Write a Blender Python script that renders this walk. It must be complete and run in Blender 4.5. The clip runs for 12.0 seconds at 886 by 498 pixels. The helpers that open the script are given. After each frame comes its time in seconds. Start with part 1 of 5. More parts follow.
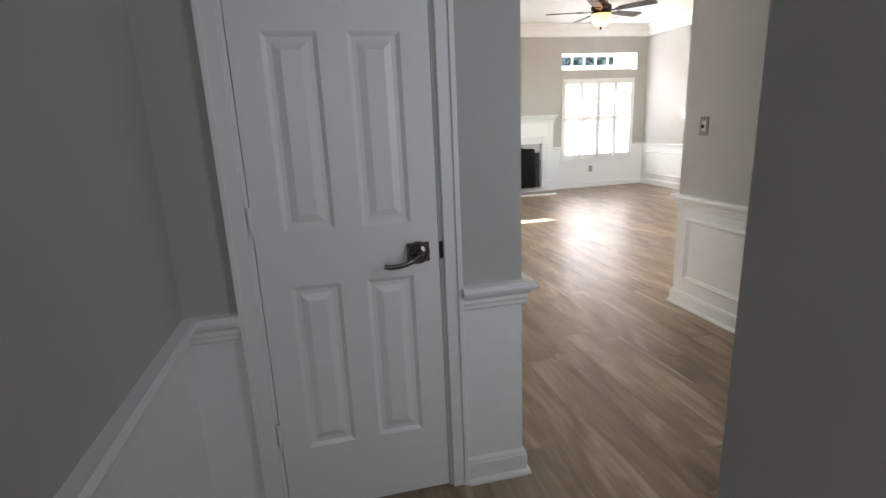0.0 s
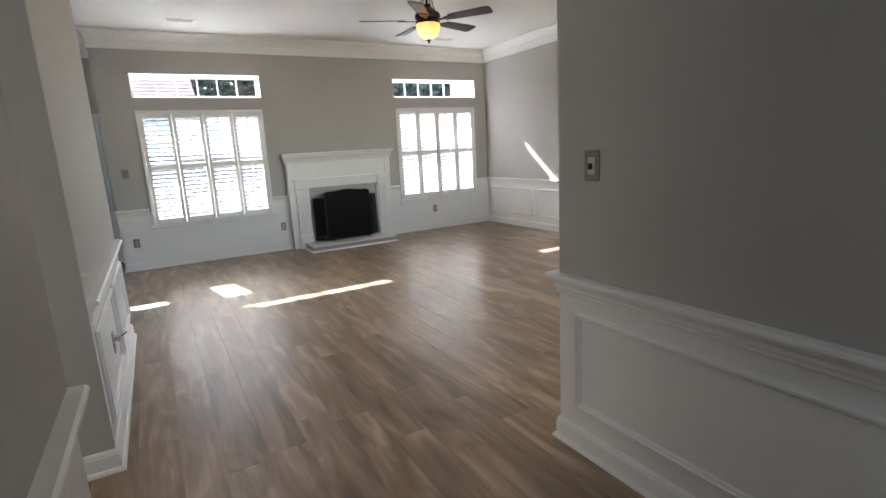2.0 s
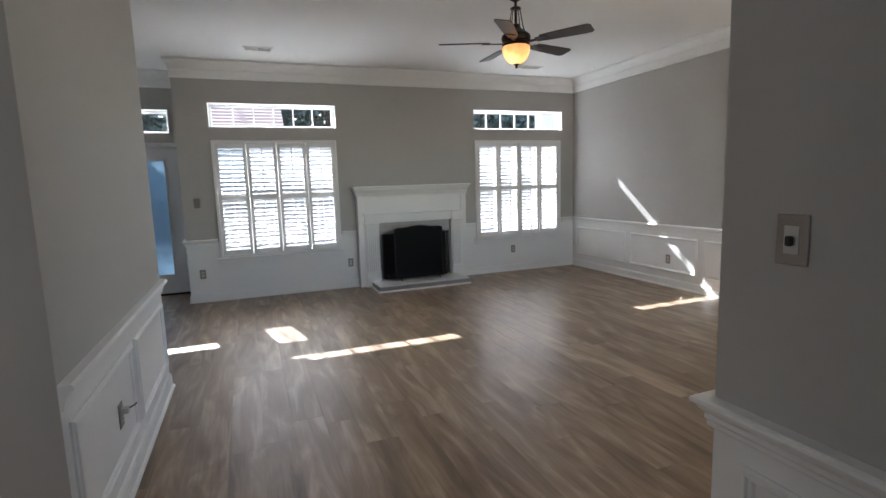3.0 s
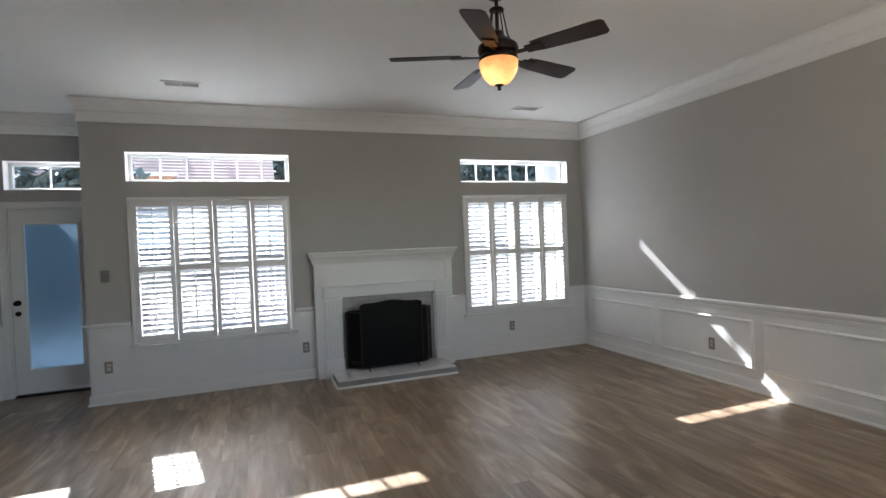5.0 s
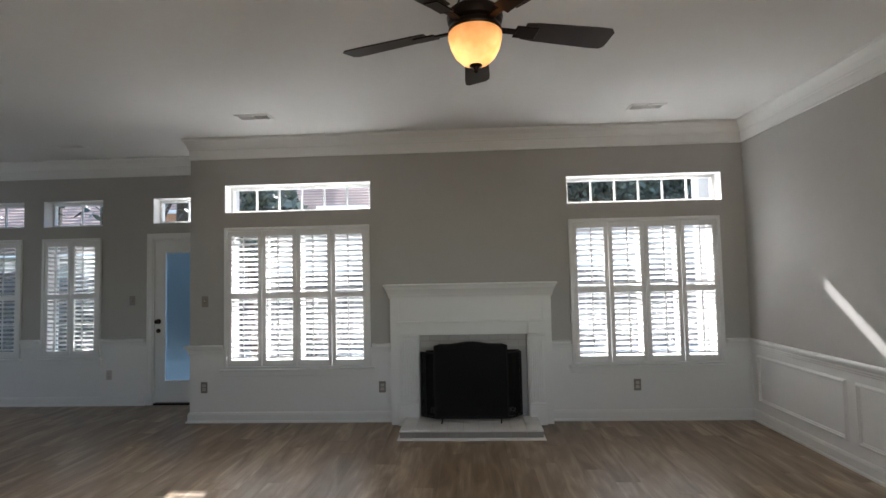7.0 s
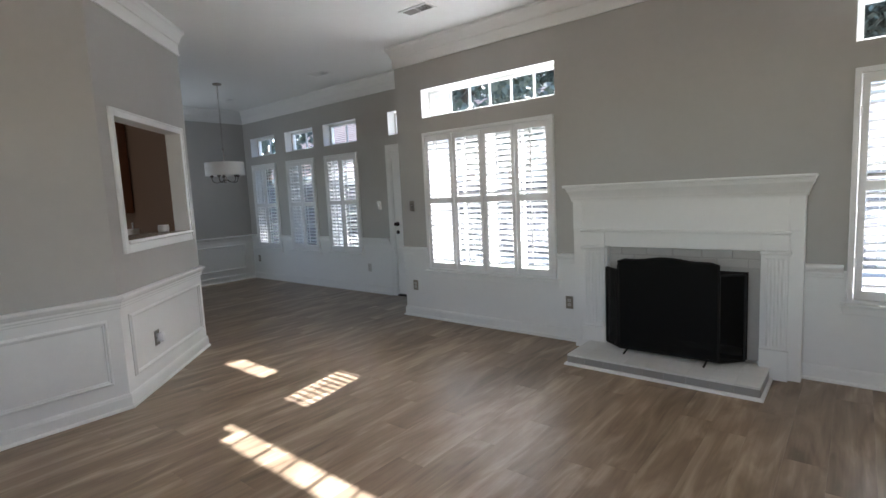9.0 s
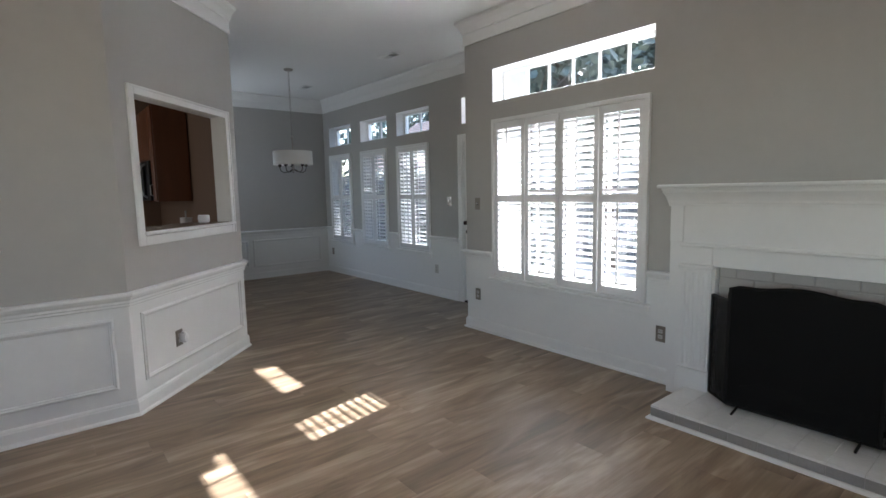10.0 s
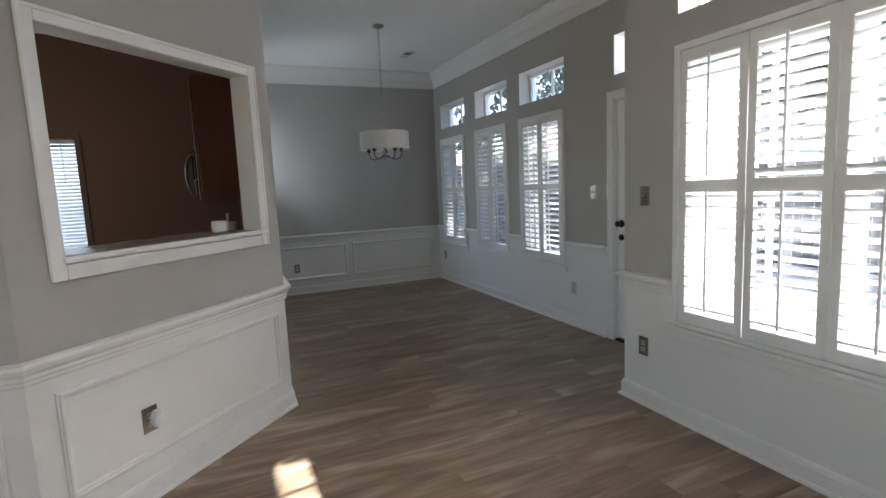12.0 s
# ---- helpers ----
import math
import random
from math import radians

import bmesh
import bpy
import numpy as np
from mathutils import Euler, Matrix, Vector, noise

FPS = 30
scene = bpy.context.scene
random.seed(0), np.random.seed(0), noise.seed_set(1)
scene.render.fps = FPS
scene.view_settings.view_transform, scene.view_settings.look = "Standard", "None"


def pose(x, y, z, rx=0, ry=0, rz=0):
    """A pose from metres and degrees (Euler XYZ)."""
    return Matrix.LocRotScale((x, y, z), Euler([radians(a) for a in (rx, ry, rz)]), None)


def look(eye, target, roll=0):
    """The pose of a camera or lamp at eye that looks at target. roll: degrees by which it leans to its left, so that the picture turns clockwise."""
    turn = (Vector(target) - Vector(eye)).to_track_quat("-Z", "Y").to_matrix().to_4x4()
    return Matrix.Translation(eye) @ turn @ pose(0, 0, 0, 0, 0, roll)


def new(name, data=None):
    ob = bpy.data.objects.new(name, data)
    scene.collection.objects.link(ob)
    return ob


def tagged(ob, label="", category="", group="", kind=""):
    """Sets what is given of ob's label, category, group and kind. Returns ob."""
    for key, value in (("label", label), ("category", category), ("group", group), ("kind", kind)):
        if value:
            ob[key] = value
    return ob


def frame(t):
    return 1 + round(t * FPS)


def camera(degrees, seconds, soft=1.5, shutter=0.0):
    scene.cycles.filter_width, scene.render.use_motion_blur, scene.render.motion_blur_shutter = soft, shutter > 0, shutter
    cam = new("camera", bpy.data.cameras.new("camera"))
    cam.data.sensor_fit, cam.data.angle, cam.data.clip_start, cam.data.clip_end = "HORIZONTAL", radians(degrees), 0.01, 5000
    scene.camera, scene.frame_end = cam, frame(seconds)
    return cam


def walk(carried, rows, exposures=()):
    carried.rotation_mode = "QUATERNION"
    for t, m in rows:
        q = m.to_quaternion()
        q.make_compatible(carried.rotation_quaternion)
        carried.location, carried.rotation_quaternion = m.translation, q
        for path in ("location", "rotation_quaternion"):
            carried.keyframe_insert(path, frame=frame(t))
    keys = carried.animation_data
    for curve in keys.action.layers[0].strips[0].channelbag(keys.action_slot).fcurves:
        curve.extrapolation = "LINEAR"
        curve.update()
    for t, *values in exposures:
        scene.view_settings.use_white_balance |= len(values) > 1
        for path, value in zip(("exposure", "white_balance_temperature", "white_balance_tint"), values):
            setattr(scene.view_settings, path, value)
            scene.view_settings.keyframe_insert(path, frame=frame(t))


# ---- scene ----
cam = camera(82.8, 12.0)
PATH = [
    (0, (-0.022, -0.443, 1.382), (0.406, 1.449, 0.893), -2.5),
    (0.1, (0.001, -0.351, 1.358), (0.423, 1.547, 0.889), -3.3),
    (0.2, (0.019, -0.252, 1.366), (0.457, 1.642, 0.896), -3.1),
    (0.3, (0.052, -0.156, 1.371), (0.585, 1.711, 0.895), -3.3),
    (0.5, (0.12, 0.008, 1.37), (0.871, 1.792, 0.867), -3.4),
    (1, (0.357, 0.357, 1.369), (1.288, 2.065, 0.906), -3.8),
    (1.5, (0.622, 0.695, 1.373), (1.707, 2.317, 0.938), -3.2),
    (2, (0.917, 1.015, 1.386), (1.877, 2.724, 0.993), -3.2),
    (2.5, (1.083, 1.343, 1.415), (1.84, 3.169, 1.109), -1.0),
    (4.3, (1.702, 2.482, 1.518), (2.389, 4.354, 1.362), -2.7),
    (4.5, (1.785, 2.611, 1.524), (2.48, 4.482, 1.393), -2.7),
    (5, (2.063, 2.882, 1.499), (2.755, 4.759, 1.468), -2.3),
    (5.5, (2.327, 3.14, 1.52), (3.036, 5.01, 1.57), -3.0),
    (6, (2.673, 3.274, 1.552), (3.158, 5.213, 1.614), -1.6),
    (6.5, (3.048, 3.414, 1.547), (3.297, 5.396, 1.628), -1.4),
    (7, (3.467, 3.473, 1.519), (3.366, 5.468, 1.621), -1.2),
    (7.2, (3.586, 3.495, 1.56), (3.361, 5.481, 1.628), -0.5),
    (8.8, (4.465, 4.37, 1.418), (3.252, 5.946, 1.209), -2.9),
    (9, (4.558, 4.55, 1.421), (3.287, 6.078, 1.197), -2.8),
    (9.5, (4.504, 4.954, 1.411), (3.016, 6.27, 1.178), -2.2),
    (10, (4.289, 5.328, 1.413), (2.748, 6.582, 1.184), -1.1),
    (10.5, (3.988, 5.652, 1.427), (2.325, 6.738, 1.193), -0.6),
    (11, (3.627, 5.919, 1.409), (1.929, 6.948, 1.172), -1.5),
    (11.5, (3.248, 6.199, 1.406), (1.479, 7.103, 1.168), -2.5),
    (12, (2.863, 6.481, 1.391), (1.043, 7.273, 1.144), -2.6),
]
EXPOSURES = [(0.0, 4.0, 6400, 10), (0.6, 3.85, 6200, 10), (1.2, 3.65, 6250, 10), (2.0, 2.9, 6250, 10), (2.7, 2.45, 6050, 10), (4.3, 2.27, 5950, 10), (7.2, 2.03, 6350, 10), (9.0, 2.6, 6100, 10), (10.5, 2.55, 6050, 10), (12.0, 2.6, 6300, 10)]
walk(cam, [(t, look(eye, target, roll)) for t, eye, target, roll in PATH], EXPOSURES)

# ---- light ----
SUN_WAY = Vector((0.204, -1.0, -0.814)).normalized()
world = bpy.data.worlds.new("world")
scene.world = world
world.use_nodes = True
wn = world.node_tree.nodes
sky = wn.new("ShaderNodeTexSky")
sky.sky_type = "NISHITA"
sky.sun_disc = False
sky.sun_elevation = math.asin(-SUN_WAY.z)
sky.sun_rotation = math.atan2(-SUN_WAY.x, -SUN_WAY.y)
world.node_tree.links.new(sky.outputs["Color"], wn["Background"].inputs["Color"])
wn["Background"].inputs["Strength"].default_value = 0.15
sun = new("sun", bpy.data.lights.new("sun", "SUN"))
sun.data.energy = 5.0
sun.data.angle = radians(0.5)
sun.data.color = (1.0, 0.98, 0.96)
sun.matrix_basis = look((0, 30, 30), Vector((0, 30, 30)) + SUN_WAY)



def opening_fill(x, y, z, w, h, watts, colour, yaw, lift=0):
    """An area lamp added in a wall opening as fill."""
    lamp = new("opening_fill", bpy.data.lights.new("opening_fill", "AREA"))
    lamp.data.shape, lamp.data.size, lamp.data.size_y = "RECTANGLE", w, h
    lamp.data.energy, lamp.data.color = watts, colour
    lamp.matrix_basis = pose(x, y, z, 90 + lift, 0, yaw)


# Living fill tipped up at the ceiling, from an unseen made-up south opening.
opening_fill(4.41, 2.61, 1.75, 2.5, 1.1, 8.0, (1.0, 0.83, 0.64), 0, 56)
# Foyer fill in a made-up opening, for the bluish light on the closet door.
opening_fill(1.495, -0.085, 1.55, 0.85, 1.2, 0.65, (0.84, 0.92, 1.0), 0)
# Warm fill for the hall wall, added in an unseen doorway.
opening_fill(-1.27, 3.12, 1.05, 0.78, 1.9, 1.9, (1.0, 0.92, 0.84), -90)
# Entry fill from behind the start of the walk; its opening is invented.
opening_fill(-0.06, -1.76, 1.6, 0.5, 1.1, 0.40, (0.93, 0.94, 0.98), 0)
# Skylight through the blinded kitchen window.
opening_fill(-3.47, 4.765, 1.46, 0.8, 1.1, 1.2, (0.80, 0.90, 1.0), -90)
# Second kitchen fill, added in an unseen south opening to lift the brown walls.
opening_fill(-1.6, 3.74, 1.5, 1.2, 1.3, 2.2, (1.0, 0.93, 0.84), 0)
# Dining fill, hidden in an opening invented near the west end of its wall.
opening_fill(-3.79, 6.74, 1.55, 0.36, 1.2, 1.7, (0.86, 0.93, 1.0), -30, 35)


# ---- materials ----
def material(name, colour, rough=0.5, metal=0.0, vary=0.06, scale=6.0, bump=0.0, bump_scale=200.0, stretch=(1, 1, 1), coat=0.0, spec=0.5):
    """A painted or solid surface with two scales of variation and fine relief."""
    m = bpy.data.materials.new(name)
    m.use_nodes = True
    n, l = m.node_tree.nodes, m.node_tree.links
    b = n["Principled BSDF"]
    b.inputs["Roughness"].default_value = rough
    b.inputs["Metallic"].default_value = metal
    b.inputs["Specular IOR Level"].default_value = spec
    b.inputs["Coat Weight"].default_value = coat
    tc = n.new("ShaderNodeTexCoord")
    mp = n.new("ShaderNodeMapping")
    mp.inputs["Scale"].default_value = stretch
    l.new(tc.outputs["Object"], mp.inputs["Vector"])
    big = n.new("ShaderNodeTexNoise")
    big.inputs["Scale"].default_value = scale * 0.25
    big.inputs["Detail"].default_value = 3
    fine = n.new("ShaderNodeTexNoise")
    fine.inputs["Scale"].default_value = scale * 6
    fine.inputs["Detail"].default_value = 5
    for t in (big, fine):
        l.new(mp.outputs["Vector"], t.inputs["Vector"])
    add = n.new("ShaderNodeMath")
    add.operation = "ADD"
    l.new(big.outputs["Fac"], add.inputs[0])
    l.new(fine.outputs["Fac"], add.inputs[1])
    ramp = n.new("ShaderNodeMapRange")
    ramp.inputs["From Min"].default_value = 0.6
    ramp.inputs["From Max"].default_value = 1.4
    ramp.inputs["To Min"].default_value = 1 - vary
    ramp.inputs["To Max"].default_value = 1 + vary
    l.new(add.outputs[0], ramp.inputs["Value"])
    mul = n.new("ShaderNodeVectorMath")
    mul.operation = "MULTIPLY"
    mul.inputs[0].default_value = colour
    l.new(ramp.outputs["Result"], mul.inputs[1])
    l.new(mul.outputs["Vector"], b.inputs["Base Color"])
    rr = n.new("ShaderNodeMapRange")
    rr.inputs["To Min"].default_value = max(0.02, rough - 0.06)
    rr.inputs["To Max"].default_value = min(1, rough + 0.06)
    l.new(fine.outputs["Fac"], rr.inputs["Value"])
    l.new(rr.outputs["Result"], b.inputs["Roughness"])
    if bump:
        bt = n.new("ShaderNodeTexNoise")
        bt.inputs["Scale"].default_value = bump_scale
        l.new(mp.outputs["Vector"], bt.inputs["Vector"])
        bp = n.new("ShaderNodeBump")
        bp.inputs["Strength"].default_value = bump
        bp.inputs["Distance"].default_value = 0.002
        l.new(bt.outputs["Fac"], bp.inputs["Height"])
        l.new(bp.outputs["Normal"], b.inputs["Normal"])
    return m


def wood_floor():
    """Greige-brown vinyl plank, grain along y, tone by plank."""
    m = bpy.data.materials.new("plank_vinyl")
    m.use_nodes = True
    n, l = m.node_tree.nodes, m.node_tree.links
    b = n["Principled BSDF"]
    geo = n.new("ShaderNodeNewGeometry")
    info = n.new("ShaderNodeObjectInfo")
    wn_ = n.new("ShaderNodeTexWhiteNoise")
    wn_.noise_dimensions = "1D"
    l.new(info.outputs["Random"], wn_.inputs["W"])
    off = n.new("ShaderNodeVectorMath")
    off.operation = "MULTIPLY_ADD"
    off.inputs[1].default_value = (7, 7, 7)
    l.new(wn_.outputs["Color"], off.inputs[0])
    l.new(geo.outputs["Position"], off.inputs[2])

    def grain(sx, sy, detail, distort):
        mp = n.new("ShaderNodeMapping")
        mp.inputs["Scale"].default_value = (sx, sy, 1)
        l.new(off.outputs["Vector"], mp.inputs["Vector"])
        t = n.new("ShaderNodeTexNoise")
        t.inputs["Scale"].default_value = 1.0
        t.inputs["Detail"].default_value = detail
        t.inputs["Distortion"].default_value = distort
        l.new(mp.outputs["Vector"], t.inputs["Vector"])
        return t
    coarse = grain(7, 1.3, 3, 1.2)
    fine = grain(48, 2.2, 5, 0.6)
    mix = n.new("ShaderNodeMath")
    mix.operation = "MULTIPLY_ADD"
    mix.inputs[1].default_value = 0.34
    l.new(fine.outputs["Fac"], mix.inputs[0])
    l.new(coarse.outputs["Fac"], mix.inputs[2])
    tone = n.new("ShaderNodeMath")
    tone.operation = "MULTIPLY_ADD"
    tone.inputs[1].default_value = 0.15
    l.new(info.outputs["Random"], tone.inputs[0])
    l.new(mix.outputs[0], tone.inputs[2])
    ramp = n.new("ShaderNodeValToRGB")
    e = ramp.color_ramp.elements
    e[0].position, e[0].color = 0.44, (0.125, 0.085, 0.053, 1)
    e[1].position, e[1].color = 1.18, (0.46, 0.355, 0.255, 1)
    mid = ramp.color_ramp.elements.new(0.78)
    mid.color = (0.285, 0.206, 0.138, 1)
    l.new(tone.outputs[0], ramp.inputs["Fac"])
    l.new(ramp.outputs["Color"], b.inputs["Base Color"])
    rr = n.new("ShaderNodeMapRange")
    rr.inputs["To Min"].default_value = 0.25
    rr.inputs["To Max"].default_value = 0.42
    b.inputs["Specular IOR Level"].default_value = 0.36
    l.new(fine.outputs["Fac"], rr.inputs["Value"])
    l.new(rr.outputs["Result"], b.inputs["Roughness"])
    bp = n.new("ShaderNodeBump")
    bp.inputs["Strength"].default_value = 0.07
    bp.inputs["Distance"].default_value = 0.002
    l.new(fine.outputs["Fac"], bp.inputs["Height"])
    l.new(bp.outputs["Normal"], b.inputs["Normal"])
    return m


def glass(name, rough=0.0, colour=(1, 1, 1)):
    m = bpy.data.materials.new(name)
    m.use_nodes = True
    b = m.node_tree.nodes["Principled BSDF"]
    b.inputs["Base Color"].default_value = (*colour, 1)
    b.inputs["Transmission Weight"].default_value = 1
    b.inputs["Roughness"].default_value = rough
    b.inputs["IOR"].default_value = 1.45
    return m


def opal_glass(name, colour):
    """Thin milky glass that scatters the light of the bulbs behind it."""
    m = bpy.data.materials.new(name)
    m.use_nodes = True
    n, l = m.node_tree.nodes, m.node_tree.links
    b = n["Principled BSDF"]
    b.inputs["Base Color"].default_value = (*colour, 1)
    b.inputs["Roughness"].default_value = 0.25
    t = n.new("ShaderNodeBsdfTranslucent")
    tc = n.new("ShaderNodeTexCoord")
    cloud = n.new("ShaderNodeTexNoise")
    cloud.inputs["Scale"].default_value = 14
    cloud.inputs["Detail"].default_value = 4
    l.new(tc.outputs["Object"], cloud.inputs["Vector"])
    ramp = n.new("ShaderNodeValToRGB")
    ramp.color_ramp.elements[0].position = 0.3
    ramp.color_ramp.elements[0].color = (colour[0] * 0.8, colour[1] * 0.66, colour[2] * 0.55, 1)
    ramp.color_ramp.elements[1].position = 0.65
    ramp.color_ramp.elements[1].color = (*colour, 1)
    l.new(cloud.outputs["Fac"], ramp.inputs["Fac"])
    l.new(ramp.outputs["Color"], t.inputs["Color"])
    mix = n.new("ShaderNodeMixShader")
    mix.inputs["Fac"].default_value = 0.8
    l.new(b.outputs["BSDF"], mix.inputs[1])
    l.new(t.outputs["BSDF"], mix.inputs[2])
    l.new(mix.outputs["Shader"], n["Material Output"].inputs["Surface"])
    return m


GREIGE = material("greige_wall_paint", (0.455, 0.443, 0.424), 0.75, vary=0.025, scale=3, bump=0.12, bump_scale=260)
WHITE = material("white_semigloss_paint", (0.82, 0.82, 0.81), 0.38, vary=0.02, scale=4, bump=0.05, bump_scale=180)
CEIL = material("ceiling_flat_white", (0.82, 0.82, 0.81), 0.9, vary=0.02, scale=3, bump=0.15, bump_scale=160)
SHUTTER = material("shutter_white", (0.80, 0.80, 0.80), 0.38, vary=0.015, scale=5)
FLOOR = wood_floor()
SUBFLOOR = material("plank_joint_dark", (0.05, 0.035, 0.025), 0.8)
NICKEL = material("satin_nickel", (0.42, 0.39, 0.36), 0.28, 1.0, vary=0.08, scale=20)
PLATE = material("aged_nickel_plate", (0.30, 0.27, 0.24), 0.34, 0.9, vary=0.1, scale=20)
DEVICE = material("light_grey_device", (0.55, 0.53, 0.50), 0.4)
DARK = material("dark_slot", (0.02, 0.02, 0.02), 0.6)
DARK_NICKEL = material("dark_polished_nickel", (0.17, 0.15, 0.135), 0.2, 1.0, vary=0.1, scale=20)
BRONZE = material("oil_rubbed_bronze", (0.022, 0.014, 0.011), 0.35, 0.7, vary=0.2, scale=12)
BLADE = material("dark_walnut_blade", (0.024, 0.013, 0.009), 0.42, vary=0.25, scale=10, stretch=(1, 8, 1))
BLACK = material("black_wrought_iron", (0.008, 0.008, 0.008), 0.5, 0.3, vary=0.15, scale=30)
SOOT = material("soot_firebrick", (0.015, 0.014, 0.013), 0.9, vary=0.3, scale=15)
BRICKW = material("grey_white_painted_brick", (0.50, 0.48, 0.46), 0.5, vary=0.08, scale=14, bump=0.5, bump_scale=60)
MORTAR = material("white_painted_mortar", (0.44, 0.42, 0.40), 0.7, vary=0.1, scale=20, bump=0.4, bump_scale=90)
HEARTH_FACE = material("grey_painted_hearth_brick", (0.30, 0.29, 0.28), 0.6, vary=0.12, scale=16, bump=0.6, bump_scale=70)
MARBLE = material("white_veined_hearth_tile", (0.74, 0.74, 0.73), 0.3, vary=0.10, scale=9, stretch=(1, 3, 1))
PANE = glass("window_glass")
# FROST's blue is the sky-lit shade outside, put into the glass colour.
FROST = glass("frosted_door_glass", 0.42, (0.27, 0.41, 0.53))
SHADE = material("white_fabric_shade", (0.82, 0.81, 0.79), 0.8, vary=0.03, scale=40, bump=0.3, bump_scale=500)
OPAL = opal_glass("amber_opal_glass", (1.0, 0.66, 0.36))
CHERRY = material("cherry_cabinet_wood", (0.20, 0.075, 0.032), 0.35, vary=0.2, scale=8, stretch=(6, 6, 0.7))
KITCHEN = material("brown_kitchen_paint", (0.215, 0.135, 0.088), 0.75, vary=0.04, scale=3, bump=0.1)
STONE = material("speckled_counter", (0.33, 0.28, 0.23), 0.25, vary=0.35, scale=60)
STEEL = material("brushed_steel", (0.5, 0.5, 0.5), 0.3, 1.0, vary=0.06, scale=20)
BLIND = material("white_blind_slat", (0.8, 0.82, 0.85), 0.5)
CONCRETE = material("patio_concrete", (0.34, 0.335, 0.325), 0.9, vary=0.12, scale=3, bump=0.4, bump_scale=50)
GRASS = material("lawn", (0.045, 0.058, 0.028), 0.9, vary=0.4, scale=4)
STUCCO = material("pale_siding", (0.47, 0.46, 0.44), 0.8, vary=0.06, scale=4)
ROOFM = material("terracotta_shingle", (0.40, 0.27, 0.22), 0.85, vary=0.15, scale=10)
CEDAR = material("cedar_boards", (0.40, 0.20, 0.11), 0.7, vary=0.2, scale=10, stretch=(1, 1, 8))
FENCE = material("weathered_fence_board", (0.145, 0.148, 0.155), 0.85, vary=0.2, scale=8, stretch=(8, 8, 0.8))
BARK = material("bark", (0.10, 0.075, 0.055), 0.9, vary=0.3, scale=15, bump=0.8, bump_scale=30)
LEAF = material("leaf_green", (0.105, 0.125, 0.10), 0.6, vary=0.4, scale=3)


# ---- builders ----
def box(bm, x0, y0, z0, x1, y1, z1, bevel=0.0):
    r = bmesh.ops.create_cube(bm, size=1.0)
    for v in r["verts"]:
        v.co = Vector(((x0 + x1) / 2 + v.co.x * (x1 - x0), (y0 + y1) / 2 + v.co.y * (y1 - y0), (z0 + z1) / 2 + v.co.z * (z1 - z0)))
    if bevel:
        edges = list({e for v in r["verts"] for e in v.link_edges})
        bmesh.ops.bevel(bm, geom=edges, offset=bevel, segments=1, affect="EDGES")
    return bm


def boxed(*a, bevel=0.0):
    return box(bmesh.new(), *a, bevel=bevel)


def lathe(profile, steps=32, axis="z"):
    """A solid of revolution from (radius, height) pairs."""
    bm = bmesh.new()
    rings = []
    for r, h in profile:
        ring = [bm.verts.new((r * math.cos(2 * math.pi * i / steps), r * math.sin(2 * math.pi * i / steps), h)) for i in range(steps)]
        rings.append(ring)
    for a, b in zip(rings, rings[1:]):
        for i in range(steps):
            bm.faces.new((a[i], a[(i + 1) % steps], b[(i + 1) % steps], b[i]))
    bm.faces.new(list(reversed(rings[0])))
    bm.faces.new(rings[-1])
    if axis == "y":
        bmesh.ops.rotate(bm, verts=bm.verts, cent=(0, 0, 0), matrix=Matrix.Rotation(radians(90), 3, "X"))
    if axis == "x":
        bmesh.ops.rotate(bm, verts=bm.verts, cent=(0, 0, 0), matrix=Matrix.Rotation(radians(90), 3, "Y"))
    return bm


def tube(points, radius, steps=8):
    """A round bar along a line of points."""
    bm = bmesh.new()
    pts = [Vector(p) for p in points]
    rings = []
    for i, p in enumerate(pts):
        d = (pts[min(i + 1, len(pts) - 1)] - pts[max(i - 1, 0)]).normalized()
        u = d.orthogonal().normalized() if i == 0 else (u - d * u.dot(d)).normalized()
        w = d.cross(u)
        rings.append([bm.verts.new(p + radius * (math.cos(2 * math.pi * k / steps) * u + math.sin(2 * math.pi * k / steps) * w)) for k in range(steps)])
    for a, b in zip(rings, rings[1:]):
        for k in range(steps):
            bm.faces.new((a[k], a[(k + 1) % steps], b[(k + 1) % steps], b[k]))
    bm.faces.new(list(reversed(rings[0])))
    bm.faces.new(rings[-1])
    return bm


def sweep(profile, path, closed=False):
    """A moulding: profile of (out, up) pairs carried along plan points with mitred corners; out lies to the right of the way."""
    bm = bmesh.new()
    pts = [Vector((p[0], p[1])) for p in path]
    n = len(pts)
    rings = []
    for i, p in enumerate(pts):
        din = (p - pts[i - 1]).normalized() if i or closed else None
        dout = (pts[(i + 1) % n] - p).normalized() if i < n - 1 or closed else None
        din, dout = din or dout, dout or din
        n1, n2 = Vector((din.y, -din.x)), Vector((dout.y, -dout.x))
        m = (n1 + n2).normalized()
        m = m / max(0.3, m.dot(n1))
        rings.append([bm.verts.new((p.x + m.x * o, p.y + m.y * o, z)) for o, z in profile])
    k = len(profile)
    pairs = list(zip(rings, rings[1:])) + ([(rings[-1], rings[0])] if closed else [])
    for a, b in pairs:
        for j in range(k):
            bm.faces.new((a[j], a[(j + 1) % k], b[(j + 1) % k], b[j]))
    if not closed:
        bm.faces.new(rings[0])
        bm.faces.new(list(reversed(rings[-1])))
    return bm


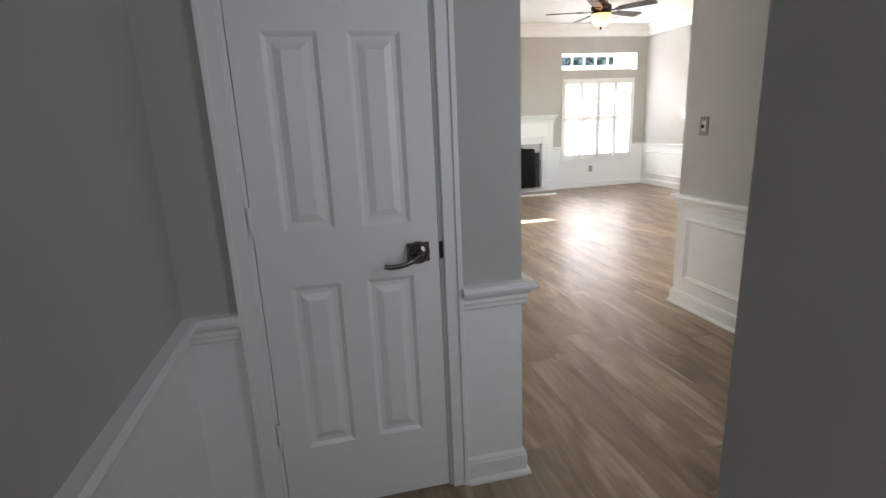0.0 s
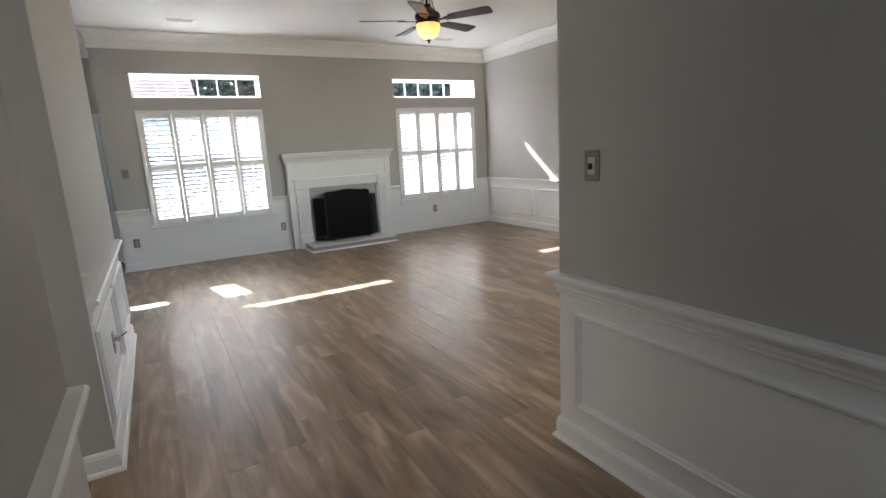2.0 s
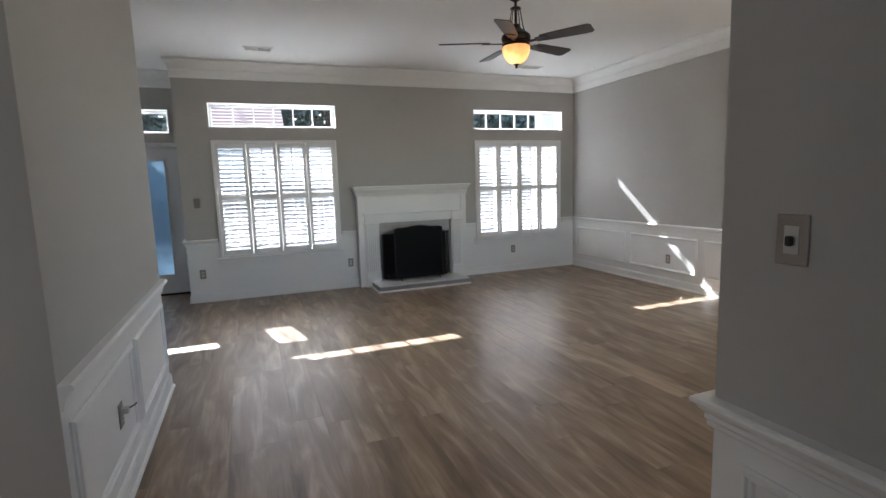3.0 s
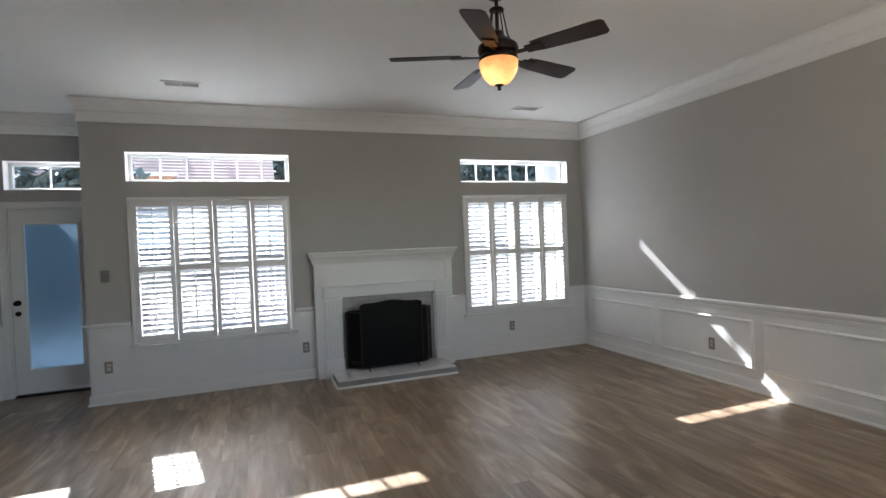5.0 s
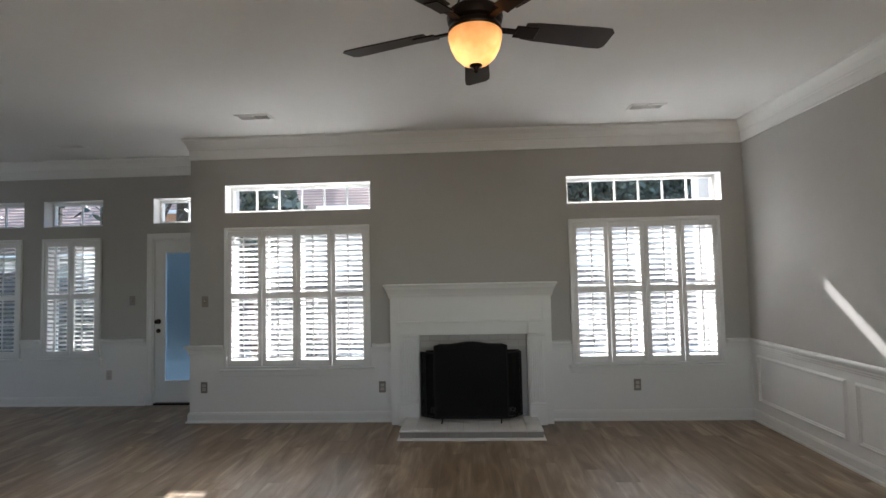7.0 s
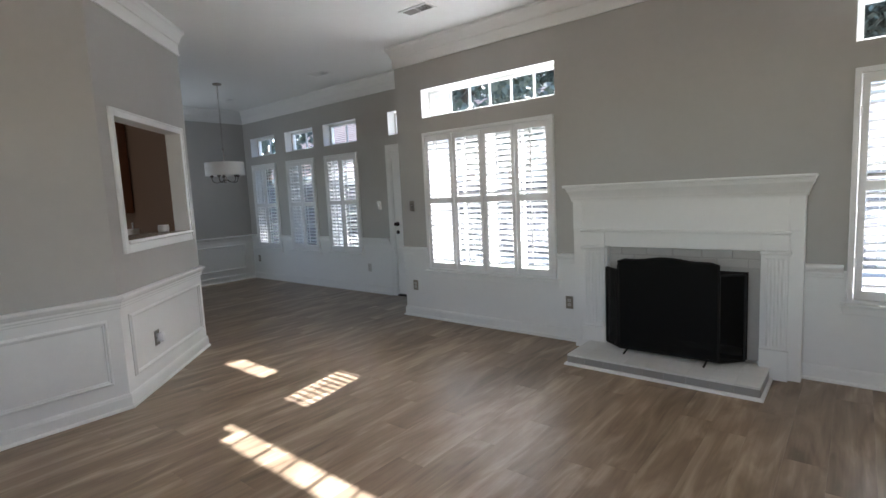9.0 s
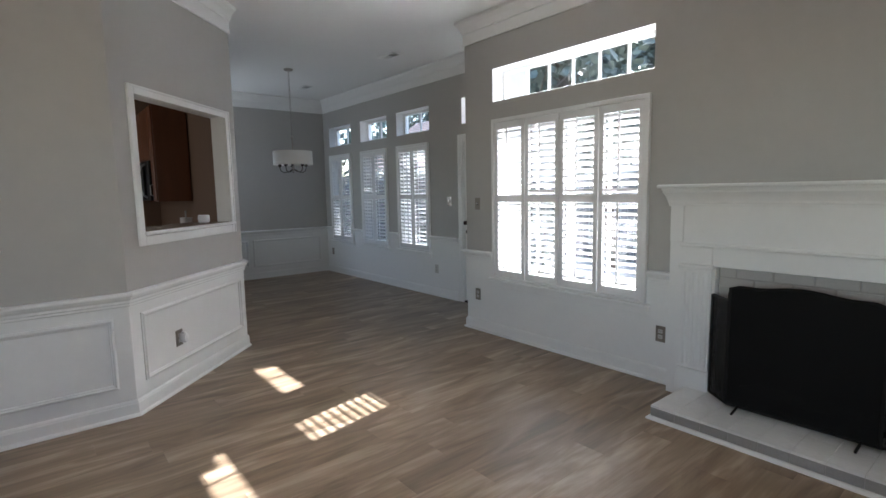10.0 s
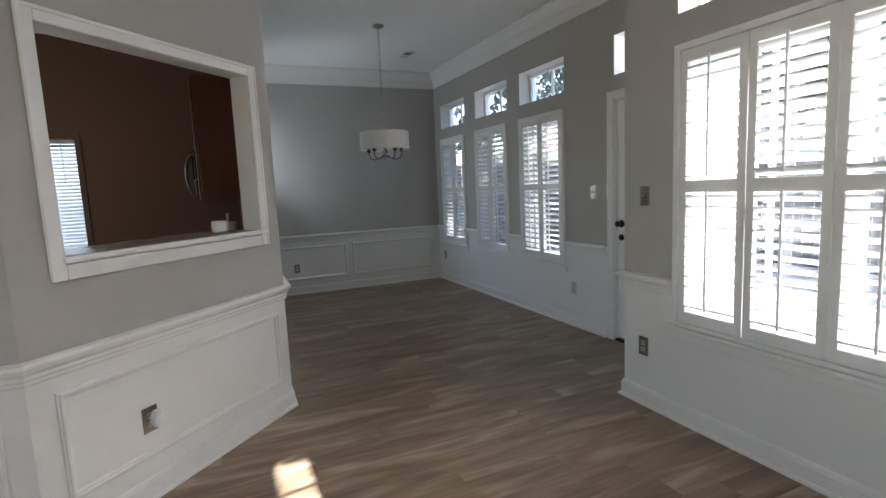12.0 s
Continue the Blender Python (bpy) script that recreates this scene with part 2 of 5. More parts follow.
def mesh_of(name, bm, *mats, smooth=False):
    bmesh.ops.recalc_face_normals(bm, faces=bm.faces)
    me = bpy.data.meshes.new(name)
    bm.to_mesh(me)
    bm.free()
    for m in mats:
        me.materials.append(m)
    if smooth:
        me.shade_smooth()
        me.set_sharp_from_angle(angle=radians(35))
    return me


def part(name, bm, mat, parent, label="", smooth=False, at=None):
    ob = new(name, mesh_of(name, bm, mat, smooth=smooth))
    ob.parent = parent
    if at is not None:
        ob.matrix_basis = at
    if label:
        tagged(ob, label)
    return ob


def thing(name, at, label, category, group="", kind=""):
    """An empty at a thing's base, that carries its parts."""
    ob = new(name)
    ob.empty_display_size = 0.1
    ob.matrix_basis = at
    return tagged(ob, label, category, group, kind)


def structure(name, bm, mats, label, category, smooth=False):
    ob = new(name, mesh_of(name, bm, *mats, smooth=smooth))
    return tagged(ob, label, category, kind="structure")


def facing(x, y, z, yaw):
    """The pose of something on a wall; its own -y looks into the room, yaw 0 on the fireplace wall."""
    return pose(x, y, z, 0, 0, yaw)


# ---- structure ----
H = 3.05
RAIL = 0.775


def wall(name, a, b, thick, label, openings=(), wainscot=True, paint=None, outside=None):
    """A wall whose inner face runs from a to b with the room on its right; openings are (s0, s1, z0, z1)."""
    a, b = Vector(a), Vector(b)
    d = (b - a).normalized()
    out = Vector((-d.y, d.x))
    length = (b - a).length
    ss = sorted({0.0, length, *[s for o in openings for s in o[:2]]})
    zs = sorted({0.0, H, *([RAIL] if wainscot else []), *[z for o in openings for z in o[2:]]})
    bm = bmesh.new()
    cache = {}

    def v(i, j, k):
        key = (i, j, k)
        if key not in cache:
            p = a + d * ss[i] + out * (thick * k)
            cache[key] = bm.verts.new((p.x, p.y, zs[j]))
        return cache[key]

    def solid(i, j):
        if not (0 <= i < len(ss) - 1 and 0 <= j < len(zs) - 1):
            return False
        s, z = (ss[i] + ss[i + 1]) / 2, (zs[j] + zs[j + 1]) / 2
        return not any(o[0] < s < o[1] and o[2] < z < o[3] for o in openings)
    for i in range(len(ss) - 1):
        for j in range(len(zs) - 1):
            if not solid(i, j):
                continue
            low = 1 if wainscot and zs[j + 1] <= RAIL + 1e-6 else 0
            bm.faces.new((v(i, j, 0), v(i + 1, j, 0), v(i + 1, j + 1, 0), v(i, j + 1, 0))).material_index = low
            bm.faces.new((v(i, j, 1), v(i, j + 1, 1), v(i + 1, j + 1, 1), v(i + 1, j, 1))).material_index = 3
            for di, dj, q in ((-1, 0, (v(i, j, 0), v(i, j + 1, 0), v(i, j + 1, 1), v(i, j, 1))), (1, 0, (v(i + 1, j, 0), v(i + 1, j, 1), v(i + 1, j + 1, 1), v(i + 1, j + 1, 0))),
                              (0, -1, (v(i, j, 0), v(i, j, 1), v(i + 1, j, 1), v(i + 1, j, 0))), (0, 1, (v(i, j + 1, 0), v(i + 1, j + 1, 0), v(i + 1, j + 1, 1), v(i, j + 1, 1)))):
                inner = 0 <= i + di < len(ss) - 1 and 0 <= j + dj < len(zs) - 1
                if inner and not solid(i + di, j + dj):
                    bm.faces.new(q).material_index = 2
    return structure(name, bm, [paint or GREIGE, WHITE, WHITE, outside or paint or GREIGE], label, "wall")


# plan: corners of the inner faces
N1, N2, EAST, WEST = 8.77, 9.51, 6.31, -4.2
C1 = 0.455
LEFT = 0.588
KA, KB = (LEFT, 5.752), (-0.46, 6.80)
HALL = 2.44
CLOSET, BLOCK, BLOCK_N = 1.205, 0.64, 2.61
PASS = 3.63
SOUTH = 2.67
WALL_T = 0.22
W1 = (0.86, 2.40, 0.59, 2.05)
W2 = (4.53, 6.03, 0.59, 2.05)
T1 = (0.84, 2.43, 2.235, 2.535)
T2 = (4.51, 6.09, 2.235, 2.525)
DW = [(-1.48, 0.385), (-2.51, 0.385), (-3.59, 0.385)]
TD = (-0.44, 0.30, 2.23, 2.54)
DOOR = (-0.445, 0.385, 0.0, 2.04)


def shifted(o, s0):
    return (o[0] - s0, o[1] - s0, o[2], o[3])


wall("wall_north", (C1, N1), (EAST, N1), WALL_T, "greige fireplace wall with white painted lower part", [shifted(o, C1) for o in (W1, W2, T1, T2)] + [(3.02 - C1, 3.94 - C1, 0.09, 0.72)], outside=STUCCO)
wall("wall_north_dining", (WEST, N2), (C1, N2), WALL_T, "greige dining wall with white lower part and windows",
     [(c - h + 0.03 - WEST, c + h - 0.03 - WEST, 0.61, 2.04) for c, h in DW] + [(c - h - WEST, c + h - WEST, 2.215, 2.54) for c, h in DW] + [shifted(TD, WEST), shifted(DOOR, WEST)], outside=STUCCO)
wall("wall_jog", (C1, N2), (C1, N1), 0.2, "short greige return wall beside the patio door", outside=STUCCO)
wall("wall_east", (EAST, N1), (EAST, SOUTH), 0.15, "greige wall with white picture-frame wainscot")
# No window is known here; the opening only houses the living fill.
wall("wall_south", (EAST, SOUTH), (HALL, SOUTH), 0.12, "greige unseen wall with an opening added for a fill lamp", [(0.6, 3.2, 0.9, 2.5)])
wall("wall_hall_east", (HALL, SOUTH), (HALL, -0.03), 0.12, "greige hall wall with white picture-frame wainscot")
# Opening invented to hold the foyer fill lamp.
wall("wall_foyer_south", (HALL, -0.03), (0.385, -0.03), 0.12, "greige foyer wall with an added opening for a fill lamp", [(0.5, 1.4, 0.9, 2.2)])
wall("wall_entry_east", (0.385, -0.03), (0.385, -1.7), 0.12, "greige wall corner beside the entry")
# Small opening added unseen, just for the entry fill lamp.
wall("wall_entry_south", (0.385, -1.7), (-0.505, -1.7), 0.12, "greige entry wall with an opening added for a fill lamp", [(0.17, 0.72, 1.0, 2.2)])
wall("wall_entry_west", (-0.505, -1.7), (-0.505, CLOSET), 0.12, "greige entry wall with white wainscot")
wall("wall_closet", (-0.505, CLOSET), (BLOCK, CLOSET), 0.12, "greige closet wall with white lower part", [(-0.275 + 0.505, 0.35 + 0.505, 0.0, 2.04)])
wall("wall_closet_east", (BLOCK, CLOSET), (BLOCK, BLOCK_N), 0.12, "greige hall wall with white lower part")
wall("wall_closet_north", (BLOCK, BLOCK_N), (-1.2, BLOCK_N), 0.12, "greige passage wall", wainscot=False)
# The doorway is made up as a seat for the passage fill.
wall("wall_passage_west", (-1.2, BLOCK_N), (-1.2, PASS), 0.12, "greige passage wall with a doorway added for a fill lamp", [(0.1, 0.92, 0.0, 2.05)], wainscot=False)
wall("wall_passage_north", (-1.2, PASS), (LEFT, PASS), 0.12, "greige passage wall in shade", wainscot=False)
wall("wall_west", (LEFT, PASS), KA, 0.12, "greige wall with white picture-frame wainscot")
# plain unseen walls added behind the made-up openings to keep sky light out
for k, ring in enumerate(([(-1.32, 2.2), (-2.9, 2.2), (-2.9, 3.60), (-1.32, 3.60)], [(2.6, -0.16), (2.6, -1.75), (0.52, -1.75)], [(0.6, -1.83), (0.6, -3.1), (-0.75, -3.1), (-0.75, -1.83)])):
    for a, b in zip(ring, ring[1:]):
        wall(f"wall_sky_block_{k + 1}", a, b, 0.1, "plain greige unseen wall added to block the sky", wainscot=False)
PT = (0.197, 1.312, 1.155, 2.075)
wall("wall_pass_through", KA, KB, 0.12, "greige angled wall with a kitchen pass-through", [PT])
# Opening at the hidden west end is added for the dining fill lamp.
wall("wall_dining_south", KB, (WEST, KB[1]), 0.12, "greige wall between dining room and kitchen", [(KB[0] + 3.56, KB[0] + 4.1, 0.9, 2.2)])
wall("wall_dining_west", (WEST, KB[1]), (WEST, N2), 0.15, "greige dining wall with white picture-frame wainscot")

bm = bmesh.new()
box(bm, WEST - 0.15, -3.3, H, EAST + 0.15, N1 + WALL_T, H + 0.12)
# Reaches past the jog wall as an unseen eave that trims the sun stripe.
box(bm, WEST - 0.15, N1 + WALL_T, H, C1 + 0.39, N2 + WALL_T, H + 0.12)
structure("ceiling", bm, [CEIL], "flat white painted ceiling", "ceiling")
structure("floor", boxed(WEST - 0.1, -3.25, -0.12, EAST + 0.1, N2 + 0.22, -0.004), [SUBFLOOR], "grey-brown wood-look plank floor", "floor")

# kitchen shell behind the pass-through
KW = -3.4
wall("wall_kitchen_west", (KW, 3.75), (KW, 6.68), 0.12, "dark brown painted kitchen wall with a blind", [(0.6, 1.43, 0.90, 2.03)], wainscot=False, paint=KITCHEN)
# Made-up opening here carries the second kitchen fill lamp.
wall("wall_kitchen_south", (0.48, 3.75), (KW, 3.75), 0.02, "dark brown painted kitchen wall", [(1.45, 2.75, 0.8, 2.2)], wainscot=False, paint=KITCHEN)
wall("wall_kitchen_north", (KW, 6.68), (-0.50, 6.68), 0.01, "dark brown painted kitchen wall", wainscot=False, paint=KITCHEN)

# mouldings
BASE = [(0, 0), (0.030, 0), (0.029, 0.010), (0.024, 0.018), (0.015, 0.021), (0.015, 0.084), (0.012, 0.090), (0.012, 0.096), (0.006, 0.106), (0, 0.108)]
CHAIR = [(0, 0.722), (0.009, 0.722), (0.013, 0.728), (0.013, 0.740), (0.018, 0.748), (0.018, 0.762), (0.030, 0.776), (0.034, 0.786), (0.046, 0.790), (0.048, 0.797), (0.046, 0.806), (0.038, 0.812), (0, 0.814)]
CROWN = [(0, 2.822), (0.016, 2.822), (0.016, 2.836), (0.012, 2.842), (0.012, 2.925), (0.022, 2.930), (0.024, 2.945), (0.040, 2.985), (0.058, 3.012), (0.070, 3.022), (0.070, 3.048), (0, 3.048)]


def trim(name, profile, path, label, category):
    return structure(name, sweep(profile, path), [WHITE], label, category)


BLK = [(-0.505, -1.7), (-0.505, CLOSET), (-0.335, CLOSET)]
BLK2 = [(0.41, CLOSET), (BLOCK, CLOSET), (BLOCK, BLOCK_N)]
LIV = [(LEFT, PASS), KA, KB, (WEST, KB[1]), (WEST, N2)]
for path in ([*BLK2, (-1.2, BLOCK_N), (-1.2, PASS), (LEFT, PASS), KA, KB, (WEST, KB[1]), (WEST, N2), (-0.525, N2)], [(C1, 9.49), (C1, N1), (2.64, N1)], [(4.285, N1), (EAST, N1), (EAST, SOUTH), (HALL, SOUTH), (HALL, -0.03), (0.385, -0.03), (0.385, -1.7)], BLK):
    trim("baseboard", BASE, path, "white painted baseboard with shoe moulding", "baseboard")
for path in (BLK2, LIV + [(-3.975, N2)], [(-3.205, N2), (-2.895, N2)], [(-2.125, N2), (-1.865, N2)], [(-1.095, N2), (-0.525, N2)], [(C1, 9.49), (C1, N1), (0.825, N1)], [(2.435, N1), (2.64, N1)], [(4.285, N1), (4.495, N1)], [(6.065, N1), (EAST, N1), (EAST, SOUTH), (HALL, SOUTH), (HALL, 0.02)], BLK):
    trim("chair_rail", CHAIR, path, "white painted chair rail moulding", "chair rail")
trim("crown_moulding", CROWN, [(LEFT, PASS), KA, KB, (WEST, KB[1]), (WEST, N2), (C1, N2), (C1, N1), (EAST, N1), (EAST, SOUTH), (HALL, SOUTH), (HALL, 0.0)], "wide white crown moulding below the ceiling", "crown moulding")


def wall_frame(x0, x1, at):
    """A picture-frame moulding on the wainscot."""
    bm = bmesh.new()
    z0, z1 = 0.198, 0.658
    prof = [(0, 0), (0, 0.009), (0.006, 0.012), (0.010, 0.020), (0.018, 0.021), (0.022, 0.012), (0.030, 0.010), (0.034, 0.004), (0.034, 0)]
    corners = [(x0, z0), (x1, z0), (x1, z1), (x0, z1)]
    inw = [(1, 1), (-1, 1), (-1, -1), (1, -1)]
    rings = [[bm.verts.new((cx + ix * o, -h, cz + iz * o)) for o, h in prof] for (cx, cz), (ix, iz) in zip(corners, inw)]
    k = len(prof)
    for i in range(4):
        a, b = rings[i], rings[(i + 1) % 4]
        for j in range(k):
            bm.faces.new((a[j], a[(j + 1) % k], b[(j + 1) % k], b[j]))
    ob = structure("wainscot_frame", bm, [WHITE], "white picture-frame moulding on the wainscot", "moulding")
    ob.matrix_basis = at
    return ob


for y0, y1 in ((7.49, 8.66), (6.23, 7.39), (4.97, 6.13), (3.71, 4.87), (2.78, 3.61)):
    wall_frame(-y1, -y0, facing(EAST, 0, 0, -90))
for y0, y1 in ((1.38, 2.57), (0.12, 1.305)):
    wall_frame(-y1, -y0, facing(HALL, 0, 0, -90))
for y0, y1 in ((3.69, 4.66), (4.74, 5.665)):
    wall_frame(y0, y1, facing(LEFT, 0, 0, 90))
for y0, y1 in ((6.88, 8.065), (8.14, 9.36)):
    wall_frame(y0, y1, facing(WEST, 0, 0, 90))
wall_frame(0.095, 1.40, Matrix.Translation((*KA, 0)) @ Matrix.Rotation(radians(135), 4, "Z"))


# ---- windows, shutters and doors ----
def louvre_mesh(length):
    bm = bmesh.new()
    ring = [(0.031 * math.cos(a), 0.0048 * math.sin(a)) for a in (math.pi * 2 * k / 8 for k in range(8))]
    ends = [[bm.verts.new((x, y, z)) for y, z in ring] for x in (-length / 2, length / 2)]
    for k in range(8):
        bm.faces.new((ends[0][k], ends[0][(k + 1) % 8], ends[1][(k + 1) % 8], ends[1][k]))
    bm.faces.new(ends[0])
    bm.faces.new(list(reversed(ends[1])))
    return mesh_of("louvre", bm, SHUTTER, smooth=True)


def lattice(xs, zs, y0, y1, holes, bevel=0.003):
    """A flat frame in one piece: a grid of cells between y0 and y1, left open at the (column, row) holes."""
    bm = bmesh.new()
    cache = {}

    def v(i, j, y):
        if (i, j, y) not in cache:
            cache[(i, j, y)] = bm.verts.new((xs[i], y, zs[j]))
        return cache[(i, j, y)]

    def solid(i, j):
        return 0 <= i < len(xs) - 1 and 0 <= j < len(zs) - 1 and (i, j) not in holes
    for i in range(len(xs) - 1):
        for j in range(len(zs) - 1):
            if not solid(i, j):
                continue
            q = [(i, j), (i + 1, j), (i + 1, j + 1), (i, j + 1)]
            bm.faces.new([v(a, b, y0) for a, b in q])
            bm.faces.new([v(a, b, y1) for a, b in reversed(q)])
            for (di, dj), (p, w) in (((0, -1), (q[0], q[1])), ((1, 0), (q[1], q[2])), ((0, 1), (q[2], q[3])), ((-1, 0), (q[3], q[0]))):
                if not solid(i + di, j + dj):
                    bm.faces.new((v(*p, y0), v(*p, y1), v(*w, y1), v(*w, y0)))
    bmesh.ops.recalc_face_normals(bm, faces=bm.faces)
    edges = [e for e in bm.edges if len(e.link_faces) == 2 and e.calc_face_angle() > 1.2]
    bmesh.ops.bevel(bm, geom=edges, offset=bevel, segments=1, affect="EDGES")
    return bm


def shutter(at, width, z0, z1, columns, tilts, label):
    """Plantation shutters in a frame on the wall: columns of hinged panels, each with an upper and a lower bank of louvres.
    tilts: degrees by which the room edge of a bank is raised, by (column, bank)."""
    top = thing("plantation_shutter", at @ pose(0, 0, z0), label, "shutter", "window shutters")
    h = z1 - z0
    w = width / 2
    bm = lattice([-w, -w + 0.035, w - 0.035, w], [0, 0.022, h - 0.035, h], -0.030, 0.03, {(1, 1)})
    part("frame", bm, SHUTTER, top)
    pw = (width - 0.07) / columns
    stile, rail, mid0 = 0.042, 0.062, 0.755 / 1.48 * h
    ll = pw - 2 * stile - 0.008
    louvre = louvre_mesh(ll)
    for c in range(columns):
        x0 = -w + 0.035 + c * pw + 0.002
        x1 = x0 + pw - 0.004
        bm = lattice([x0, x0 + stile, x1 - stile, x1], [0.024, 0.024 + rail, mid0 - 0.033, mid0 + 0.033, h - 0.037 - rail, h - 0.037], -0.022, 0.008, {(1, 1), (1, 3)})
        panel = part("shutter_panel", bm, SHUTTER, top)
        xc = (x0 + x1) / 2
        for bank, (a, b, n) in enumerate(((0.024 + rail, mid0 - 0.033, 12), (mid0 + 0.033, h - 0.037 - rail, 11))):
            tilt = tilts.get((c, bank), tilts["all"])
            n = round((b - a) / 0.0535)
            step = (b - a) / n
            for k in range(n):
                ob = new("louvre", louvre)
                ob.parent = panel
                ob.matrix_basis = pose(xc, -0.007, a + step * (k + 0.5), -tilt + random.uniform(-1, 1))
            part("tilt_rod", boxed(xc - 0.006, -0.052, a + step * 0.4, xc + 0.006, -0.040, b - step * 0.1 + 0.012, bevel=0.002), SHUTTER, panel)
        if c in (0, columns - 1):
            e = x0 + 0.001 if c == 0 else x1 - 0.001
            for zz in (0.24, h - 0.3):
                part("hinge", boxed(e - 0.008, -0.034, zz, e + 0.008, -0.0305, zz + 0.065, bevel=0.001), SHUTTER, panel, "white painted hinge leaf")
    return top


def window(name, x0, x1, z0, z1, y, bars_v, bars_h, mullions, label, sill=False, deep=0.13):
    """A white-framed glazed window set back in its opening."""
    top = thing(name, pose((x0 + x1) / 2, y, z0), label, "window", kind="structure")
    w, h = (x1 - x0) / 2, z1 - z0
    f = 0.035
    y0, y1 = deep, deep + 0.055
    bm = bmesh.new()
    box(bm, -w + 0.001, y0, 0.001, -w + f, y1, h - 0.001, 0.003)
    box(bm, w - f, y0, 0.001, w - 0.001, y1, h - 0.001, 0.003)
    box(bm, -w + f, y0, 0.001, w - f, y1, f, 0.003)
    box(bm, -w + f, y0, h - f, w - f, y1, h - 0.001, 0.003)
    part("window_frame", bm, WHITE, top)
    xs = [-w + f + (2 * w - 2 * f) * k / (mullions + 1) for k in range(mullions + 2)]
    for x in xs[1:-1]:
        part("mullion", boxed(x - 0.03, y0 - 0.004, f, x + 0.03, y1, h - f, bevel=0.003), WHITE, top)
    zs = [f] + ([h / 2] if bars_h else []) + [h - f]
    if bars_h:
        part("meeting_rail", boxed(-w + f, y0 - 0.008, h / 2 - 0.02, w - f, y1 - 0.006, h / 2 + 0.02, bevel=0.003), WHITE, top)
    for a, b in zip(xs, xs[1:]):
        for c, d in zip(zs, zs[1:]):
            n = bars_v
            for k in range(n + 1):
                p0, p1 = a + (b - a) * k / (n + 1), a + (b - a) * (k + 1) / (n + 1)
                pane = part("pane", boxed(p0 + 0.002, y0 + 0.026, c + 0.002, p1 - 0.002, y0 + 0.030, d - 0.002), PANE, top)
                pane.visible_shadow = False
                if k:
                    part("glazing_bar", boxed(p0 - 0.009, y0 + 0.012, c, p0 + 0.009, y0 + 0.042, d, bevel=0.002), WHITE, top)
            if bars_h > 1:
                zc = (c + d) / 2
                part("glazing_bar", boxed(a, y0 + 0.010, zc - 0.009, b, y0 + 0.044, zc + 0.009, bevel=0.002), WHITE, top)
    if sill:
        part("window_sill", boxed(-w - 0.055, -0.058, -0.048, w + 0.055, 0.0, -0.028, bevel=0.005), WHITE, top)
        part("sill_apron", boxed(-w - 0.04, -0.016, -0.105, w + 0.04, 0.0, -0.048, bevel=0.003), WHITE, top)
    return top


window("window_1", *W1, N1, 1, 1, 1, "white double window behind open plantation shutters", True)
window("window_2", *W2, N1, 1, 1, 1, "white double window behind open plantation shutters", True)
window("window_3", *T1, N1, 5, 0, 0, "long low transom window with white glazing bars")
window("window_4", *T2, N1, 5, 0, 0, "long low transom window with white glazing bars")
window("window_5", *TD, N2, 1, 0, 0, "low transom window above the patio door")
for k, (c, hw) in enumerate(DW):
    window(f"window_{6 + k}", c - hw + 0.03, c + hw - 0.03, 0.61, 2.04, N2, 0, 2, 0, "narrow white window behind open shutters", True)
    window(f"window_{9 + k}", c - hw, c + hw, 2.215, 2.54, N2, 1, 0, 0, "small transom window in the dining wall")
SH1 = "white plantation shutters with open louvres on a wide window"
shutter(pose((W1[0] + W1[1]) / 2, N1, 0), 1.575, 0.565, 2.07, 4, {"all": 31, (0, 1): -24, (3, 0): 28, (1, 1): 34}, SH1)
shutter(pose((W2[0] + W2[1]) / 2, N1, 0), 1.535, 0.565, 2.07, 4, {"all": 31, (3, 1): 26, (1, 0): 35}, SH1)
for k, (c, hw) in enumerate(DW):
    shutter(pose(c, N2, 0), 0.76, 0.585, 2.065, 2, {"all": 27, **({(0, 1): -4, (1, 1): 1} if k == 2 else {})}, "narrow white plantation shutters in the dining room")


def casing(bm, x0, x1, z1, w, y0, y1):
    """A door casing round an opening, in two steps."""
    for a, b, d in ((x0 - w, x0, 0), (x1, x1 + w, 0)):
        box(bm, a, y0, 0.0, b, y1, z1 + w, 0.003)
        o = (a, a + w * 0.3) if b <= x0 else (b - w * 0.3, b)
        box(bm, o[0], y0 - 0.006, 0.0, o[1], y0, z1 + w, 0.002)
    box(bm, x0, y0, z1, x1, y1, z1 + w, 0.003)
    box(bm, x0, y0 - 0.006, z1 + w * 0.7, x1, y0, z1 + w, 0.002)
    return bm


